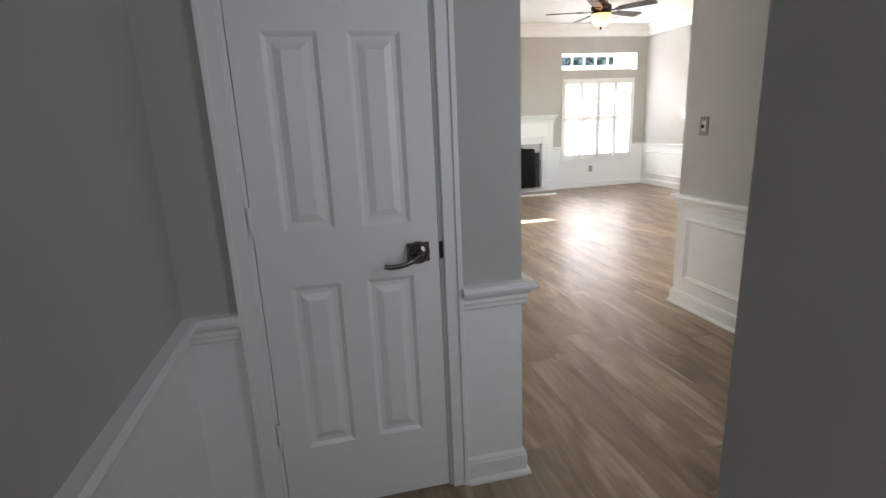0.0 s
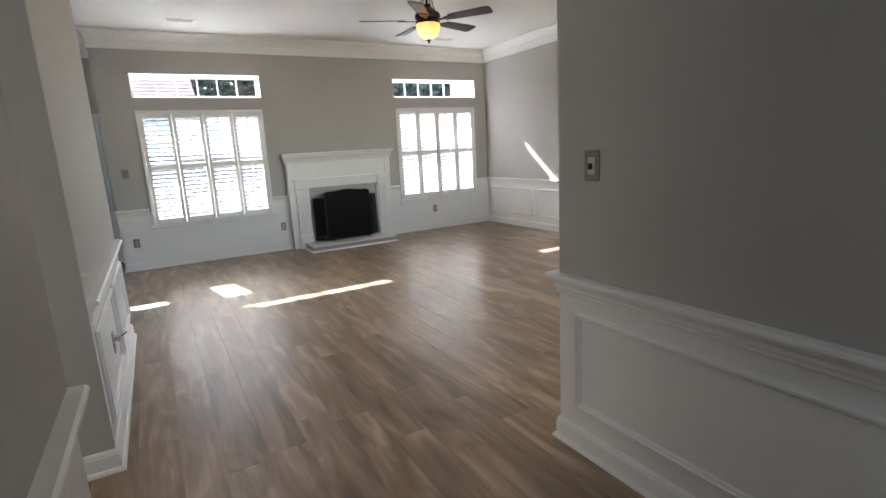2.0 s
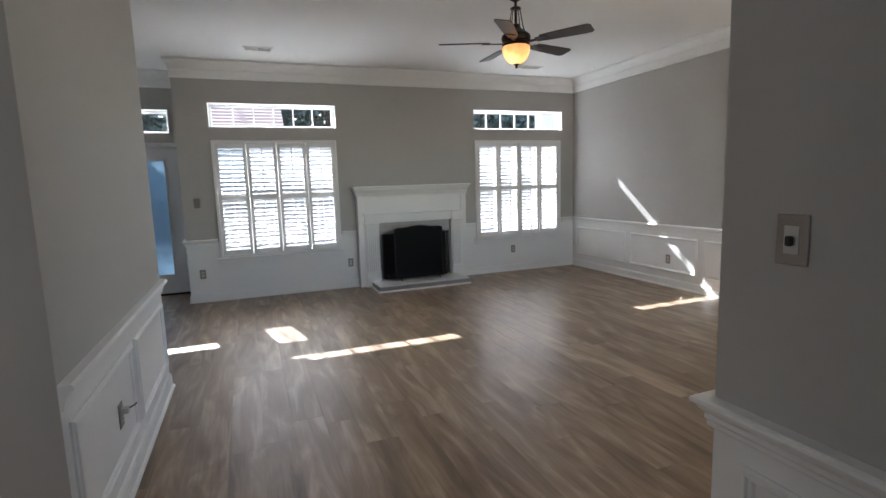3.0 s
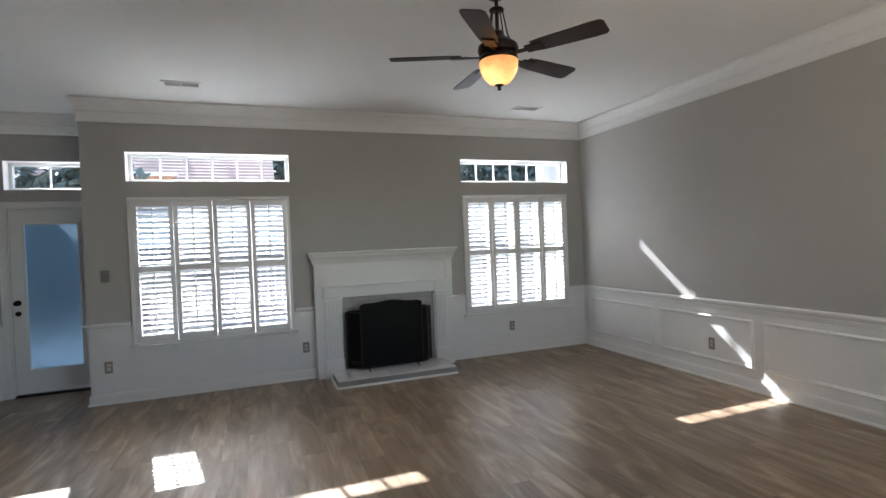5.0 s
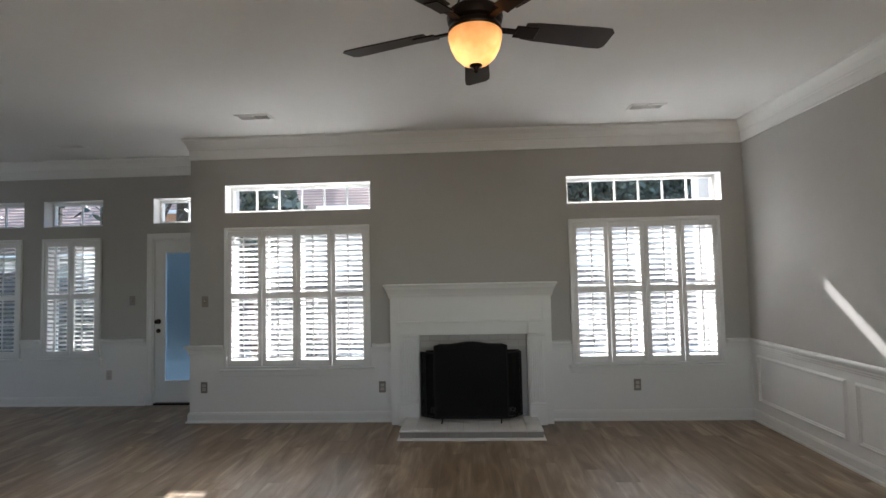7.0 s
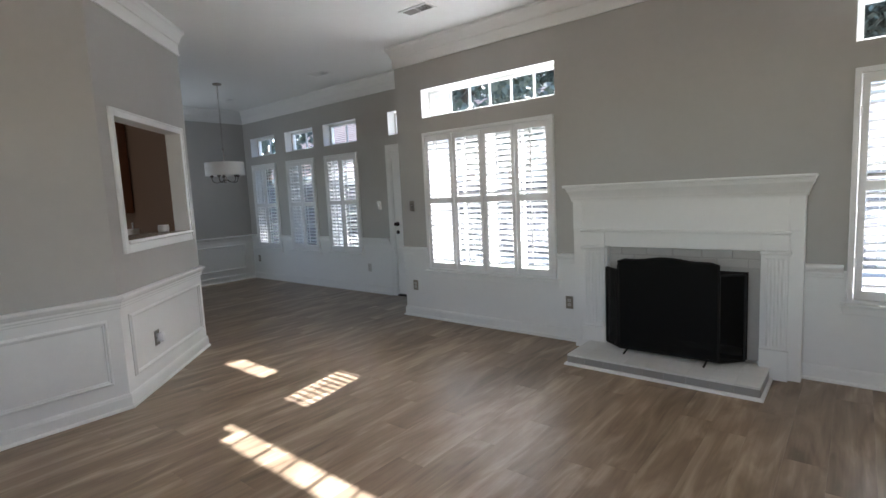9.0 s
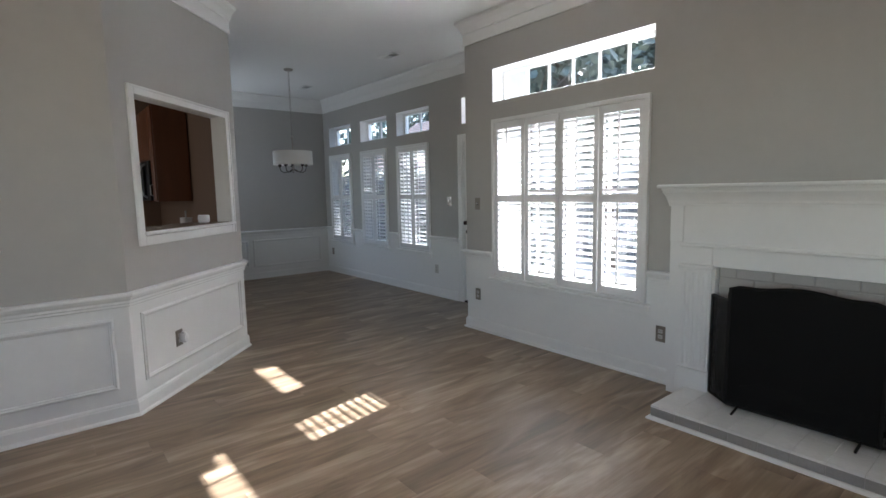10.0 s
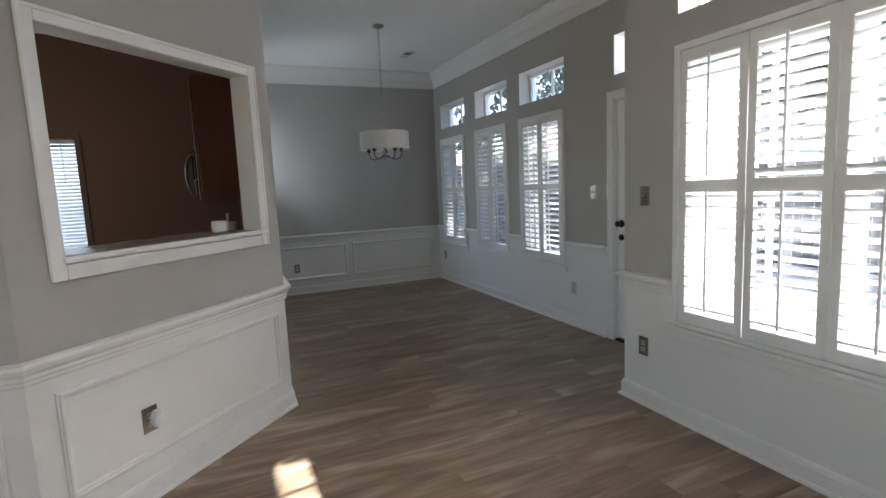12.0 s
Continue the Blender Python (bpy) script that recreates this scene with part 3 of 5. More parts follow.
def patio_door():
    x0, x1 = DOOR[0], DOOR[1]
    door = thing("door_1", pose(0, N2, 0), "closed white patio door with a frosted full-length glass pane", "door", kind="structure")
    bm = bmesh.new()
    casing(bm, x0 + 0.005, x1 - 0.005, 2.035, 0.066, -0.016, 0)
    box(bm, x0, 0, 0.02, x0 + 0.018, 0.2, 2.04)
    box(bm, x1 - 0.018, 0, 0.02, x1, 0.2, 2.04)
    box(bm, x0 + 0.018, 0, 2.022, x1 - 0.018, 0.2, 2.04)
    part("door_frame", bm, WHITE, door)
    part("threshold", boxed(x0 + 0.02, -0.01, 0.0, x1 - 0.02, 0.2, 0.022, bevel=0.004), BRONZE, door, "dark bronze threshold")
    a, b = x0 + 0.021, x1 - 0.021
    g0, g1, h0, h1 = -0.295, 0.205, 0.285, 1.865
    bm = bmesh.new()
    for q in ((a, 0.028, g0, 2.019), (g1, 0.028, b, 2.019), (g0, 0.028, g1, h0), (g0, h1, g1, 2.019)):
        box(bm, q[0], 0.02, q[1], q[2], 0.064, q[3])
    slab = part("door_slab", bm, WHITE, door)
    bm = bmesh.new()
    for q in ((g0 - 0.014, h0 - 0.014, g0 + 0.012, h1 + 0.014), (g1 - 0.012, h0 - 0.014, g1 + 0.014, h1 + 0.014), (g0 + 0.012, h0 - 0.014, g1 - 0.012, h0 + 0.012), (g0 + 0.012, h1 - 0.012, g1 - 0.012, h1 + 0.014)):
        box(bm, q[0], 0.010, q[1], q[2], 0.02, q[3], 0.003)
    part("glass_bead", bm, WHITE, slab)
    pane = part("pane", boxed(g0 + 0.001, 0.038, h0 + 0.001, g1 - 0.001, 0.044, h1 - 0.001), FROST, slab, "frosted glass pane with blue sky light in its colour")
    for z, r, name, lab in ((1.015, 0.031, "door_knob", "dark bronze door knob"), (0.90, 0.027, "deadbolt", "dark bronze deadbolt")):
        bm = lathe([(r, 0), (r, 0.008), (0.012, 0.012), (0.012, 0.034), (r * 0.75, 0.038), (r * 0.85, 0.052), (r * 0.5, 0.062)] if name == "door_knob" else [(r, 0), (r, 0.009), (0.017, 0.012), (0.015, 0.022)], 20, "y")
        part(name, bm, BRONZE, slab, lab, True, pose(-0.375, 0.02, z))


patio_door()


def raised(bm, x0, x1, z0, z1, y):
    """A moulded panel: a sunk groove round a raised field, standing off the face at y."""
    steps = [(0, 0.0), (0.014, 0.009), (0.028, 0.009), (0.052, 0.001)]
    rings = []
    for o, d in steps:
        rings.append([bm.verts.new((cx, y + d, cz)) for cx, cz in ((x0 + o, z0 + o), (x1 - o, z0 + o), (x1 - o, z1 - o), (x0 + o, z1 - o))])
    for a, b in zip(rings, rings[1:]):
        for i in range(4):
            bm.faces.new((a[i], a[(i + 1) % 4], b[(i + 1) % 4], b[i]))
    bm.faces.new(rings[-1])


def closet_door():
    x0, x1 = -0.275, 0.35
    door = thing("door_2", pose(0, CLOSET, 0), "closed white six-panel closet door with a lever handle", "door", kind="structure")
    bm = bmesh.new()
    casing(bm, x0, x1, 2.04, 0.062, -0.017, 0)
    part("door_frame", bm, WHITE, door)
    bm = bmesh.new()
    box(bm, x0, 0, 0, x0 + 0.012, 0.11, 2.04)
    box(bm, x1 - 0.012, 0, 0, x1, 0.11, 2.04)
    box(bm, x0 + 0.012, 0, 2.028, x1 - 0.012, 0.11, 2.04)
    part("door_jamb", bm, WHITE, door)
    a, b = x0 + 0.015, x1 - 0.015
    y = -0.002
    cols = ((a + 0.092, a + 0.092 + 0.162), (b - 0.092 - 0.162, b - 0.092))
    rows = ((0.275, 0.875), (1.06, 1.66), (1.775, 1.925))
    xs = sorted({a, b, *[v for c in cols for v in c]})
    zs = sorted({0.012, 2.025, *[v for r in rows for v in r]})
    bm = bmesh.new()
    grid = [[bm.verts.new((x, y, z)) for z in zs] for x in xs]
    for i in range(len(xs) - 1):
        for j in range(len(zs) - 1):
            if (xs[i], xs[i + 1]) in cols and (zs[j], zs[j + 1]) in rows:
                continue
            bm.faces.new((grid[i][j], grid[i + 1][j], grid[i + 1][j + 1], grid[i][j + 1]))
    for c in cols:
        for r in rows:
            raised(bm, *c, *r, y)
    for p0, p1 in (((a, 0.012), (b, 0.012)), ((b, 0.012), (b, 2.025)), ((b, 2.025), (a, 2.025)), ((a, 2.025), (a, 0.012))):
        bm.faces.new([bm.verts.new(v) for v in ((p0[0], y, p0[1]), (p1[0], y, p1[1]), (p1[0], y + 0.035, p1[1]), (p0[0], y + 0.035, p0[1]))])
    bm.faces.new([bm.verts.new(v) for v in ((a, y + 0.035, 0.012), (b, y + 0.035, 0.012), (b, y + 0.035, 2.025), (a, y + 0.035, 2.025))])
    bmesh.ops.remove_doubles(bm, verts=bm.verts, dist=0.0003)
    slab = part("door_slab", bm, WHITE, door)
    rose = part("handle_rose", boxed(-0.039, -0.008, -0.034, 0.039, 0.0, 0.034, bevel=0.002), DARK_NICKEL, slab, "dark nickel rose with a round dome", at=pose(0.262, y, 0.955))
    part("rose_dome", lathe([(0.040, 0.0082), (0.040, 0.012), (0.037, 0.019), (0.026, 0.026), (0.016, 0.030), (0.015, 0.046)], 32, "y"), DARK_NICKEL, rose, "", True)
    part("lever", tube([(0.006, -0.030, 0), (0.006, -0.050, 0), (0.0, -0.060, -0.002), (-0.02, -0.063, -0.010), (-0.05, -0.062, -0.022), (-0.08, -0.058, -0.029), (-0.105, -0.054, -0.030), (-0.122, -0.050, -0.027)], 0.009, 10), DARK_NICKEL, rose, "curved dark nickel lever", True)
    part("strike", boxed(0.338, -0.004, 0.925, 0.350, 0.0, 0.985), DARK, door, "dark latch plate")
    for z in (0.30, 1.06, 1.80):
        part("hinge", lathe([(0.0065, 0), (0.0065, 0.09)], 10), WHITE, door, "white painted hinge", True, pose(a - 0.004, -0.008, z))


closet_door()


# ---- fireplace ----
def fireplace():
    fp = thing("fireplace", pose(0, N1, 0), "white painted fireplace surround with fluted pilasters and mantel shelf", "fireplace")
    L, R = 2.645, 4.288
    yf = -0.125
    o0, o1, oz = 2.94, 4.040, 0.905
    for q in ((L, 0, o0, 1.345), (o1, 0, R, 1.345), (o0, oz, o1, 1.345)):
        part("surround_board", boxed(q[0], yf, q[1], q[2], -0.001, q[3]), WHITE, fp)
    part("frieze_ledge", boxed(L + 0.07, yf - 0.034, 1.025, R - 0.07, yf, 1.047, bevel=0.006), WHITE, fp)
    part("architrave", boxed(L + 0.09, yf - 0.014, oz, R - 0.09, yf, 1.025, bevel=0.003), WHITE, fp)
    for a, b in ((2.735, 2.925), (4.055, 4.205)):
        pil = part("pilaster", boxed(a, yf - 0.022, 0.0, b, yf - 0.0005, 0.89, bevel=0.002), WHITE, fp, "fluted white pilaster")
        n = 6
        for k in range(n):
            x = a + 0.022 + (b - a - 0.044) * k / (n - 1)
            part("reed", boxed(x - 0.009, yf - 0.031, 0.235, x + 0.009, yf - 0.0225, 0.86, bevel=0.004), WHITE, pil)
        part("plinth", boxed(a - 0.012, yf - 0.042, 0.0, b + 0.012, yf - 0.0225, 0.215, bevel=0.004), WHITE, pil)
        part("capital", boxed(a - 0.016, yf - 0.046, 0.885, b + 0.016, yf - 0.0005, 0.912, bevel=0.006), WHITE, pil)
        part("capital_block", boxed(a - 0.004, yf - 0.032, 0.913, b + 0.004, yf - 0.0145, 1.023, bevel=0.003), WHITE, pil)
    for a, b in ((L + 0.001, L + 0.088), (R - 0.088, R - 0.001)):
        part("frieze_stile", boxed(a, yf - 0.012, 1.049, b, yf - 0.0005, 1.292, bevel=0.003), WHITE, fp)
    prof = [(0, 1.285), (0.012, 1.285), (0.014, 1.302), (0.018, 1.308), (0.020, 1.322), (0.028, 1.346), (0.038, 1.366), (0.044, 1.374), (0.044, 1.388), (0.050, 1.392), (0.050, 1.402), (0, 1.402)]
    part("mantel_crown", sweep(prof, [(L, -0.002), (L, yf), (R, yf), (R, -0.002)]), WHITE, fp)
    bm = boxed(L - 0.062, yf - 0.095, 1.4025, R + 0.058, -0.001, 1.428, bevel=0.008)
    part("mantel_shelf", bm, WHITE, fp)
    return fp


fireplace()


def brick_field(parent, x0, x1, z0, z1, bw, bh, make, skip=lambda a, b, c, d: False):
    """Courses of bricks in running bond."""
    n, z = 0, z0
    while z < z1 - 0.01:
        top = min(z + bh, z1)
        x = x0 - (bw / 2 if n % 2 else 0)
        while x < x1:
            a, b = max(x, x0), min(x + bw, x1)
            if b - a > 0.02 and not skip(a, z, b, top):
                make(a + 0.0045, z + 0.0045, b - 0.0045, top - 0.0045)
            x += bw
        z, n = z + bh, n + 1


def firebox():
    fb = thing("firebox", pose(0, N1, 0), "soot-black firebox with a white painted brick face", "firebox")
    bm = bmesh.new()
    a, b, h0, h1 = 3.03, 3.93, 0.088, 0.71
    y0, y1 = -0.07, 0.5
    box(bm, a - 0.03, y0, h0, a, y1, h1)
    box(bm, b, y0, h0, b + 0.03, y1, h1)
    box(bm, a - 0.03, y0, h1, b + 0.03, y1, h1 + 0.03)
    box(bm, a, y1 - 0.03, h0, b, y1, h1)
    box(bm, a, y0, h0 - 0.01, b, y1, h0)
    part("firebox_lining", bm, SOOT, fb)
    bm = bmesh.new()
    for q in ((2.942, 0.088, a - 0.03, 0.902), (b + 0.03, 0.088, 4.038, 0.902), (a - 0.03, h1 + 0.03, b + 0.03, 0.902)):
        box(bm, q[0], -0.062, q[1], q[2], -0.002, q[3])
    face = part("face_mortar", bm, MORTAR, fb)

    def make(p, q, r, s):
        part("brick", boxed(p, -0.070, q, r, -0.0625, s, bevel=0.0025), BRICKW, face)
    brick_field(face, 2.942, 4.038, 0.088, 0.902, 0.203, 0.068, make, lambda p, q, r, s: r > a - 0.028 and p < b + 0.028 and q < h1 + 0.028)
    return fb


firebox()


def hearth():
    x0, x1, y0, y1, h = 2.79, 4.115, 8.165, 8.645, 0.086
    ob = thing("hearth", pose(0, 0, 0), "low raised hearth with white veined tiles and grey face", "hearth")
    core = part("hearth_core", boxed(x0 + 0.006, y0 + 0.006, 0, x1 - 0.006, y1, h - 0.006), MORTAR, ob)
    n = 9
    w = (x1 - x0) / n
    for k in range(n):
        for a, b in ((y0, y0 + 0.24), (y0 + 0.24, y0 + 0.478)):
            part("tile", boxed(x0 + w * k + 0.0012, a + 0.0012, h - 0.014, x0 + w * (k + 1) - 0.0012, b - 0.0012, h + random.uniform(-0.0006, 0.0006), bevel=0.0015), MARBLE, core)
        part("brick", boxed(x0 + w * k + 0.0012, y0 + random.uniform(0, 0.002), 0.021, x0 + w * (k + 1) - 0.0012, y0 + 0.02, h - 0.0155, bevel=0.003), HEARTH_FACE, core)
    prof = [(0, 0), (0.02, 0), (0.019, 0.008), (0.013, 0.016), (0.004, 0.020), (0, 0.020)]
    part("quarter_round", sweep(prof, [(x0, y1 - 0.05), (x0, y0), (x1, y0), (x1, y1 - 0.05)]), WHITE, ob)


hearth()


def screen_mesh(name, cutoff):
    """Fine woven wire: black threads with open gaps."""
    m = bpy.data.materials.new(name)
    m.use_nodes = True
    n, l = m.node_tree.nodes, m.node_tree.links
    b = n["Principled BSDF"]
    b.inputs["Base Color"].default_value = (0.006, 0.006, 0.006, 1)
    b.inputs["Roughness"].default_value = 0.6
    b.inputs["Specular IOR Level"].default_value = 0.12
    tc = n.new("ShaderNodeTexCoord")
    br = n.new("ShaderNodeTexNoise")
    br.inputs["Scale"].default_value = 900
    l.new(tc.outputs["Object"], br.inputs["Vector"])
    cut = n.new("ShaderNodeMath")
    cut.operation = "GREATER_THAN"
    cut.inputs[1].default_value = cutoff
    l.new(br.outputs["Fac"], cut.inputs[0])
    l.new(cut.outputs[0], b.inputs["Alpha"])
    return m


def fire_screen():
    """A three-fold black mesh screen with an arched middle leaf on little feet."""
    z0 = 0.088
    sc = thing("fire_screen", pose(3.462, 8.45, z0), "black folding mesh fire screen with an arched middle panel", "fire screen")
    mesh_m = screen_mesh("black_screen_mesh", 0.30)
    side_m = screen_mesh("black_side_mesh", 0.40)
    hw, h, e = 0.355, 0.765, 0.655

    def leaf(w0, w1, arch):
        """An outline of the leaf's frame top."""
        pts = []
        m = 14
        for k in range(m + 1):
            u = k / m
            x = w0 + (w1 - w0) * u
            if arch:
                s = min(u, 1 - u)
                z = h - 0.022 + 0.022 * max(0.0, math.cos(math.pi * (u - 0.5) / 0.5)) if s > 0.05 else h - 0.022 - 0.012 * (1 - s / 0.05)
            else:
                z = e
            pts.append((x, z))
        return pts

    def build(w0, w1, arch, at, label):
        pts = leaf(w0, w1, arch)
        zb = 0.028
        bm = bmesh.new()
        low = [bm.verts.new((x, 0, zb)) for x, _ in pts]
        high = [bm.verts.new((x, 0, z)) for x, z in pts]
        for k in range(len(pts) - 1):
            bm.faces.new((low[k], low[k + 1], high[k + 1], high[k]))
        panel = part("mesh_panel", bm, mesh_m if arch else side_m, sc, label, at=at)
        part("panel_frame", tube([(w0, 0, zb), *[(x, 0, z) for x, z in pts], (w1, 0, zb), (w0, 0, zb)], 0.008, 6), BLACK, panel)
        return panel
    build(-hw, hw, True, pose(0, 0, 0), "arched black mesh middle panel")
    build(0, 0.185, False, pose(hw + 0.004, 0, 0, 0, 0, 40), "black mesh side panel")
    build(-0.185, 0, False, pose(-hw - 0.004, 0, 0, 0, 0, -40), "black mesh side panel")
    for x in (-0.285, 0.285):
        part("foot", tube([(x, 0.06, 0.008), (x, 0, 0.034), (x, -0.035, 0.024), (x - 0.004, -0.085, 0.006)], 0.007, 6), BLACK, sc)


fire_screen()


# ---- fixtures ----
def ceiling_fan():
    fan = thing("ceiling_fan", pose(3.52, 5.70, H), "bronze ceiling fan with five walnut blades and lit amber bowl", "ceiling fan")
    part("canopy", lathe([(0.07, 0), (0.07, -0.02), (0.055, -0.05), (0.022, -0.07)], 28), BRONZE, fan, "", True)
    part("downrod", lathe([(0.012, -0.06), (0.012, -0.30)], 12), BRONZE, fan, "", True)
    part("collar", lathe([(0.014, -0.118), (0.040, -0.120), (0.046, -0.126), (0.046, -0.134), (0.040, -0.138), (0.014, -0.140)], 24), BRONZE, fan, "", True)
    for k in range(4):
        a = math.pi * k / 2 + 0.5
        part("stay_rod", tube([(r * math.cos(a), r * math.sin(a), z) for r, z in ((0.041, -0.13), (0.046, -0.16), (0.074, -0.30), (0.088, -0.328))], 0.0042, 6), BRONZE, fan, "", True)
    part("motor_housing", lathe([(0.020, -0.255), (0.032, -0.262), (0.040, -0.285), (0.058, -0.305), (0.075, -0.315), (0.100, -0.335), (0.122, -0.352), (0.128, -0.375), (0.122, -0.398), (0.108, -0.408), (0.118, -0.420), (0.122, -0.436), (0.118, -0.445)], 36), BRONZE, fan, "", True)
    prof = [(0.118, -0.446), (0.122, -0.452), (0.121, -0.47), (0.112, -0.51), (0.092, -0.55), (0.062, -0.580), (0.03, -0.592), (0.012, -0.594)]
    part("light_bowl", lathe(prof, 36), OPAL, fan, "lit amber glass bowl", True)
    for x in (-0.042, 0.042):
        bulb = new("bulb_light", bpy.data.lights.new("bulb_light", "POINT"))
        bulb.data.energy, bulb.data.color, bulb.data.shadow_soft_size = 0.085, (1.0, 0.76, 0.52), 0.016
        bulb.matrix_basis = pose(3.52 + x, 5.70 - 0.012, H - 0.515)
    part("finial", lathe([(0.028, -0.585), (0.030, -0.595), (0.014, -0.602), (0.010, -0.612), (0.013, -0.620), (0.004, -0.628)], 20), BRONZE, fan, "", True)
    bm = bmesh.new()
    pts = [(0.235, -0.052), (0.30, -0.060), (0.60, -0.072), (0.655, -0.070), (0.675, -0.05), (0.675, 0.05), (0.655, 0.070), (0.60, 0.072), (0.30, 0.060), (0.235, 0.052)]
    lo = [bm.verts.new((x, y, -0.003)) for x, y in pts]
    hi = [bm.verts.new((x, y, 0.003)) for x, y in pts]
    bm.faces.new(list(reversed(lo)))
    bm.faces.new(hi)
    for k in range(len(pts)):
        bm.faces.new((lo[k], lo[(k + 1) % len(pts)], hi[(k + 1) % len(pts)], hi[k]))
    blade = mesh_of("blade", bm, BLADE)
    bm = bmesh.new()
    box(bm, 0.11, -0.018, -0.012, 0.20, 0.018, -0.004, 0.003)
    box(bm, 0.19, -0.04, -0.011, 0.30, 0.04, -0.0035, 0.003)
    iron = mesh_of("blade_iron", bm, BRONZE)
    for k in range(5):
        m = pose(0, 0, -0.412, 0, 0, FAN_TURN + 72 * k) @ pose(0, 0, 0, -12)
        ob = new("blade", blade)
        ob.parent = fan
        ob.matrix_basis = m
        it = new("blade_iron", iron)
        it.parent = ob


FAN_TURN = 16
ceiling_fan()


def chandelier():
    ch = thing("chandelier", pose(-2.29, 8.11, H), "nickel chandelier with a white drum shade and five arms", "chandelier")
    part("canopy", lathe([(0.06, 0), (0.06, -0.012), (0.05, -0.022), (0.012, -0.03)], 24), NICKEL, ch, "", True)
    n = 17
    for k in range(n):
        z = -0.035 - k * 0.049
        bm = tube([(0.009 * math.cos(a), 0, z - 0.024 + 0.028 * math.sin(a)) for a in (2 * math.pi * i / 10 for i in range(11))], 0.0024, 5)
        part("chain_link", bm, NICKEL, ch, "", False, pose(0, 0, 0, 0, 0, 90 * (k % 2)))
    part("stem", lathe([(0.006, -0.86), (0.016, -0.875), (0.024, -0.89), (0.012, -0.905), (0.008, -0.93), (0.008, -1.26), (0.02, -1.29), (0.026, -1.31), (0.012, -1.335), (0.004, -1.36)], 16), NICKEL, ch, "", True)
    bm = bmesh.new()
    m = 40
    rings = [[bm.verts.new((r * math.cos(2 * math.pi * i / m), r * math.sin(2 * math.pi * i / m), z)) for i in range(m)] for r, z in ((0.255, -1.07), (0.258, -1.25), (0.254, -1.25), (0.251, -1.07))]
    for a, b in zip(rings, rings[1:] + rings[:1]):
        for i in range(m):
            bm.faces.new((a[i], a[(i + 1) % m], b[(i + 1) % m], b[i]))
    part("drum_shade", bm, SHADE, ch, "white fabric drum shade", True)
    for k in range(3):
        a = 2 * math.pi * k / 3
        part("shade_spider", tube([(0, 0, -1.10), (0.252 * math.cos(a), 0.252 * math.sin(a), -1.10)], 0.003, 5), NICKEL, ch)
    for k in range(5):
        a = 2 * math.pi * k / 5 + 0.3
        arm = part("arm", tube([(r * math.cos(a), r * math.sin(a), z) for r, z in ((0.01, -1.30), (0.06, -1.335), (0.12, -1.35), (0.165, -1.33), (0.18, -1.29), (0.18, -1.27))], 0.006, 6), DARK_NICKEL, ch, "", True)
        part("candle_cup", lathe([(0.008, -1.275), (0.022, -1.265), (0.026, -1.25), (0.014, -1.245), (0.013, -1.17)], 14), DARK_NICKEL, arm, "", True, pose(0.18 * math.cos(a), 0.18 * math.sin(a), 0))


chandelier()


def ceiling_vent(x, y, w=0.33, d=0.16):
    v = thing("ceiling_vent", pose(x, y, H), "white slotted ceiling air vent", "vent", "ceiling vents")
    bm = bmesh.new()
    for q in ((-w / 2, -d / 2, w / 2, -d / 2 + 0.028), (-w / 2, d / 2 - 0.028, w / 2, d / 2), (-w / 2, -d / 2 + 0.028, -w / 2 + 0.028, d / 2 - 0.028), (w / 2 - 0.028, -d / 2 + 0.028, w / 2, d / 2 - 0.028)):
        box(bm, q[0], q[1], -0.009, q[2], q[3], -0.001, 0.002)
    part("frame", bm, WHITE, v)
    # Near-black sheet stands in for the shade inside the duct.
    part("backing", boxed(-w / 2 + 0.029, -d / 2 + 0.029, -0.003, w / 2 - 0.029, d / 2 - 0.029, -0.001), DARK, v, "near-black sheet for the unlit duct")
    n = 5
    half = w / 2 - 0.033
    slat = mesh_of("slat", boxed(-half / 2, -0.0052, -0.0005, half / 2, 0.0052, 0.0005), WHITE)
    part("divider", boxed(-0.004, -d / 2 + 0.029, -0.009, 0.004, d / 2 - 0.029, -0.0035), WHITE, v)
    for side in (-1, 1):
        for k in range(n):
            ob = new("slat", slat)
            ob.parent = v
            ob.matrix_basis = pose(side * (half / 2 + 0.004), -d / 2 + 0.037 + (d - 0.074) * k / (n - 1), -0.0085, 58 * side)
    return v


for x, y in ((1.47, 8.07), (5.155, 8.18), (-0.975, 8.845), (-3.30, 8.78)):
    ceiling_vent(x, y)


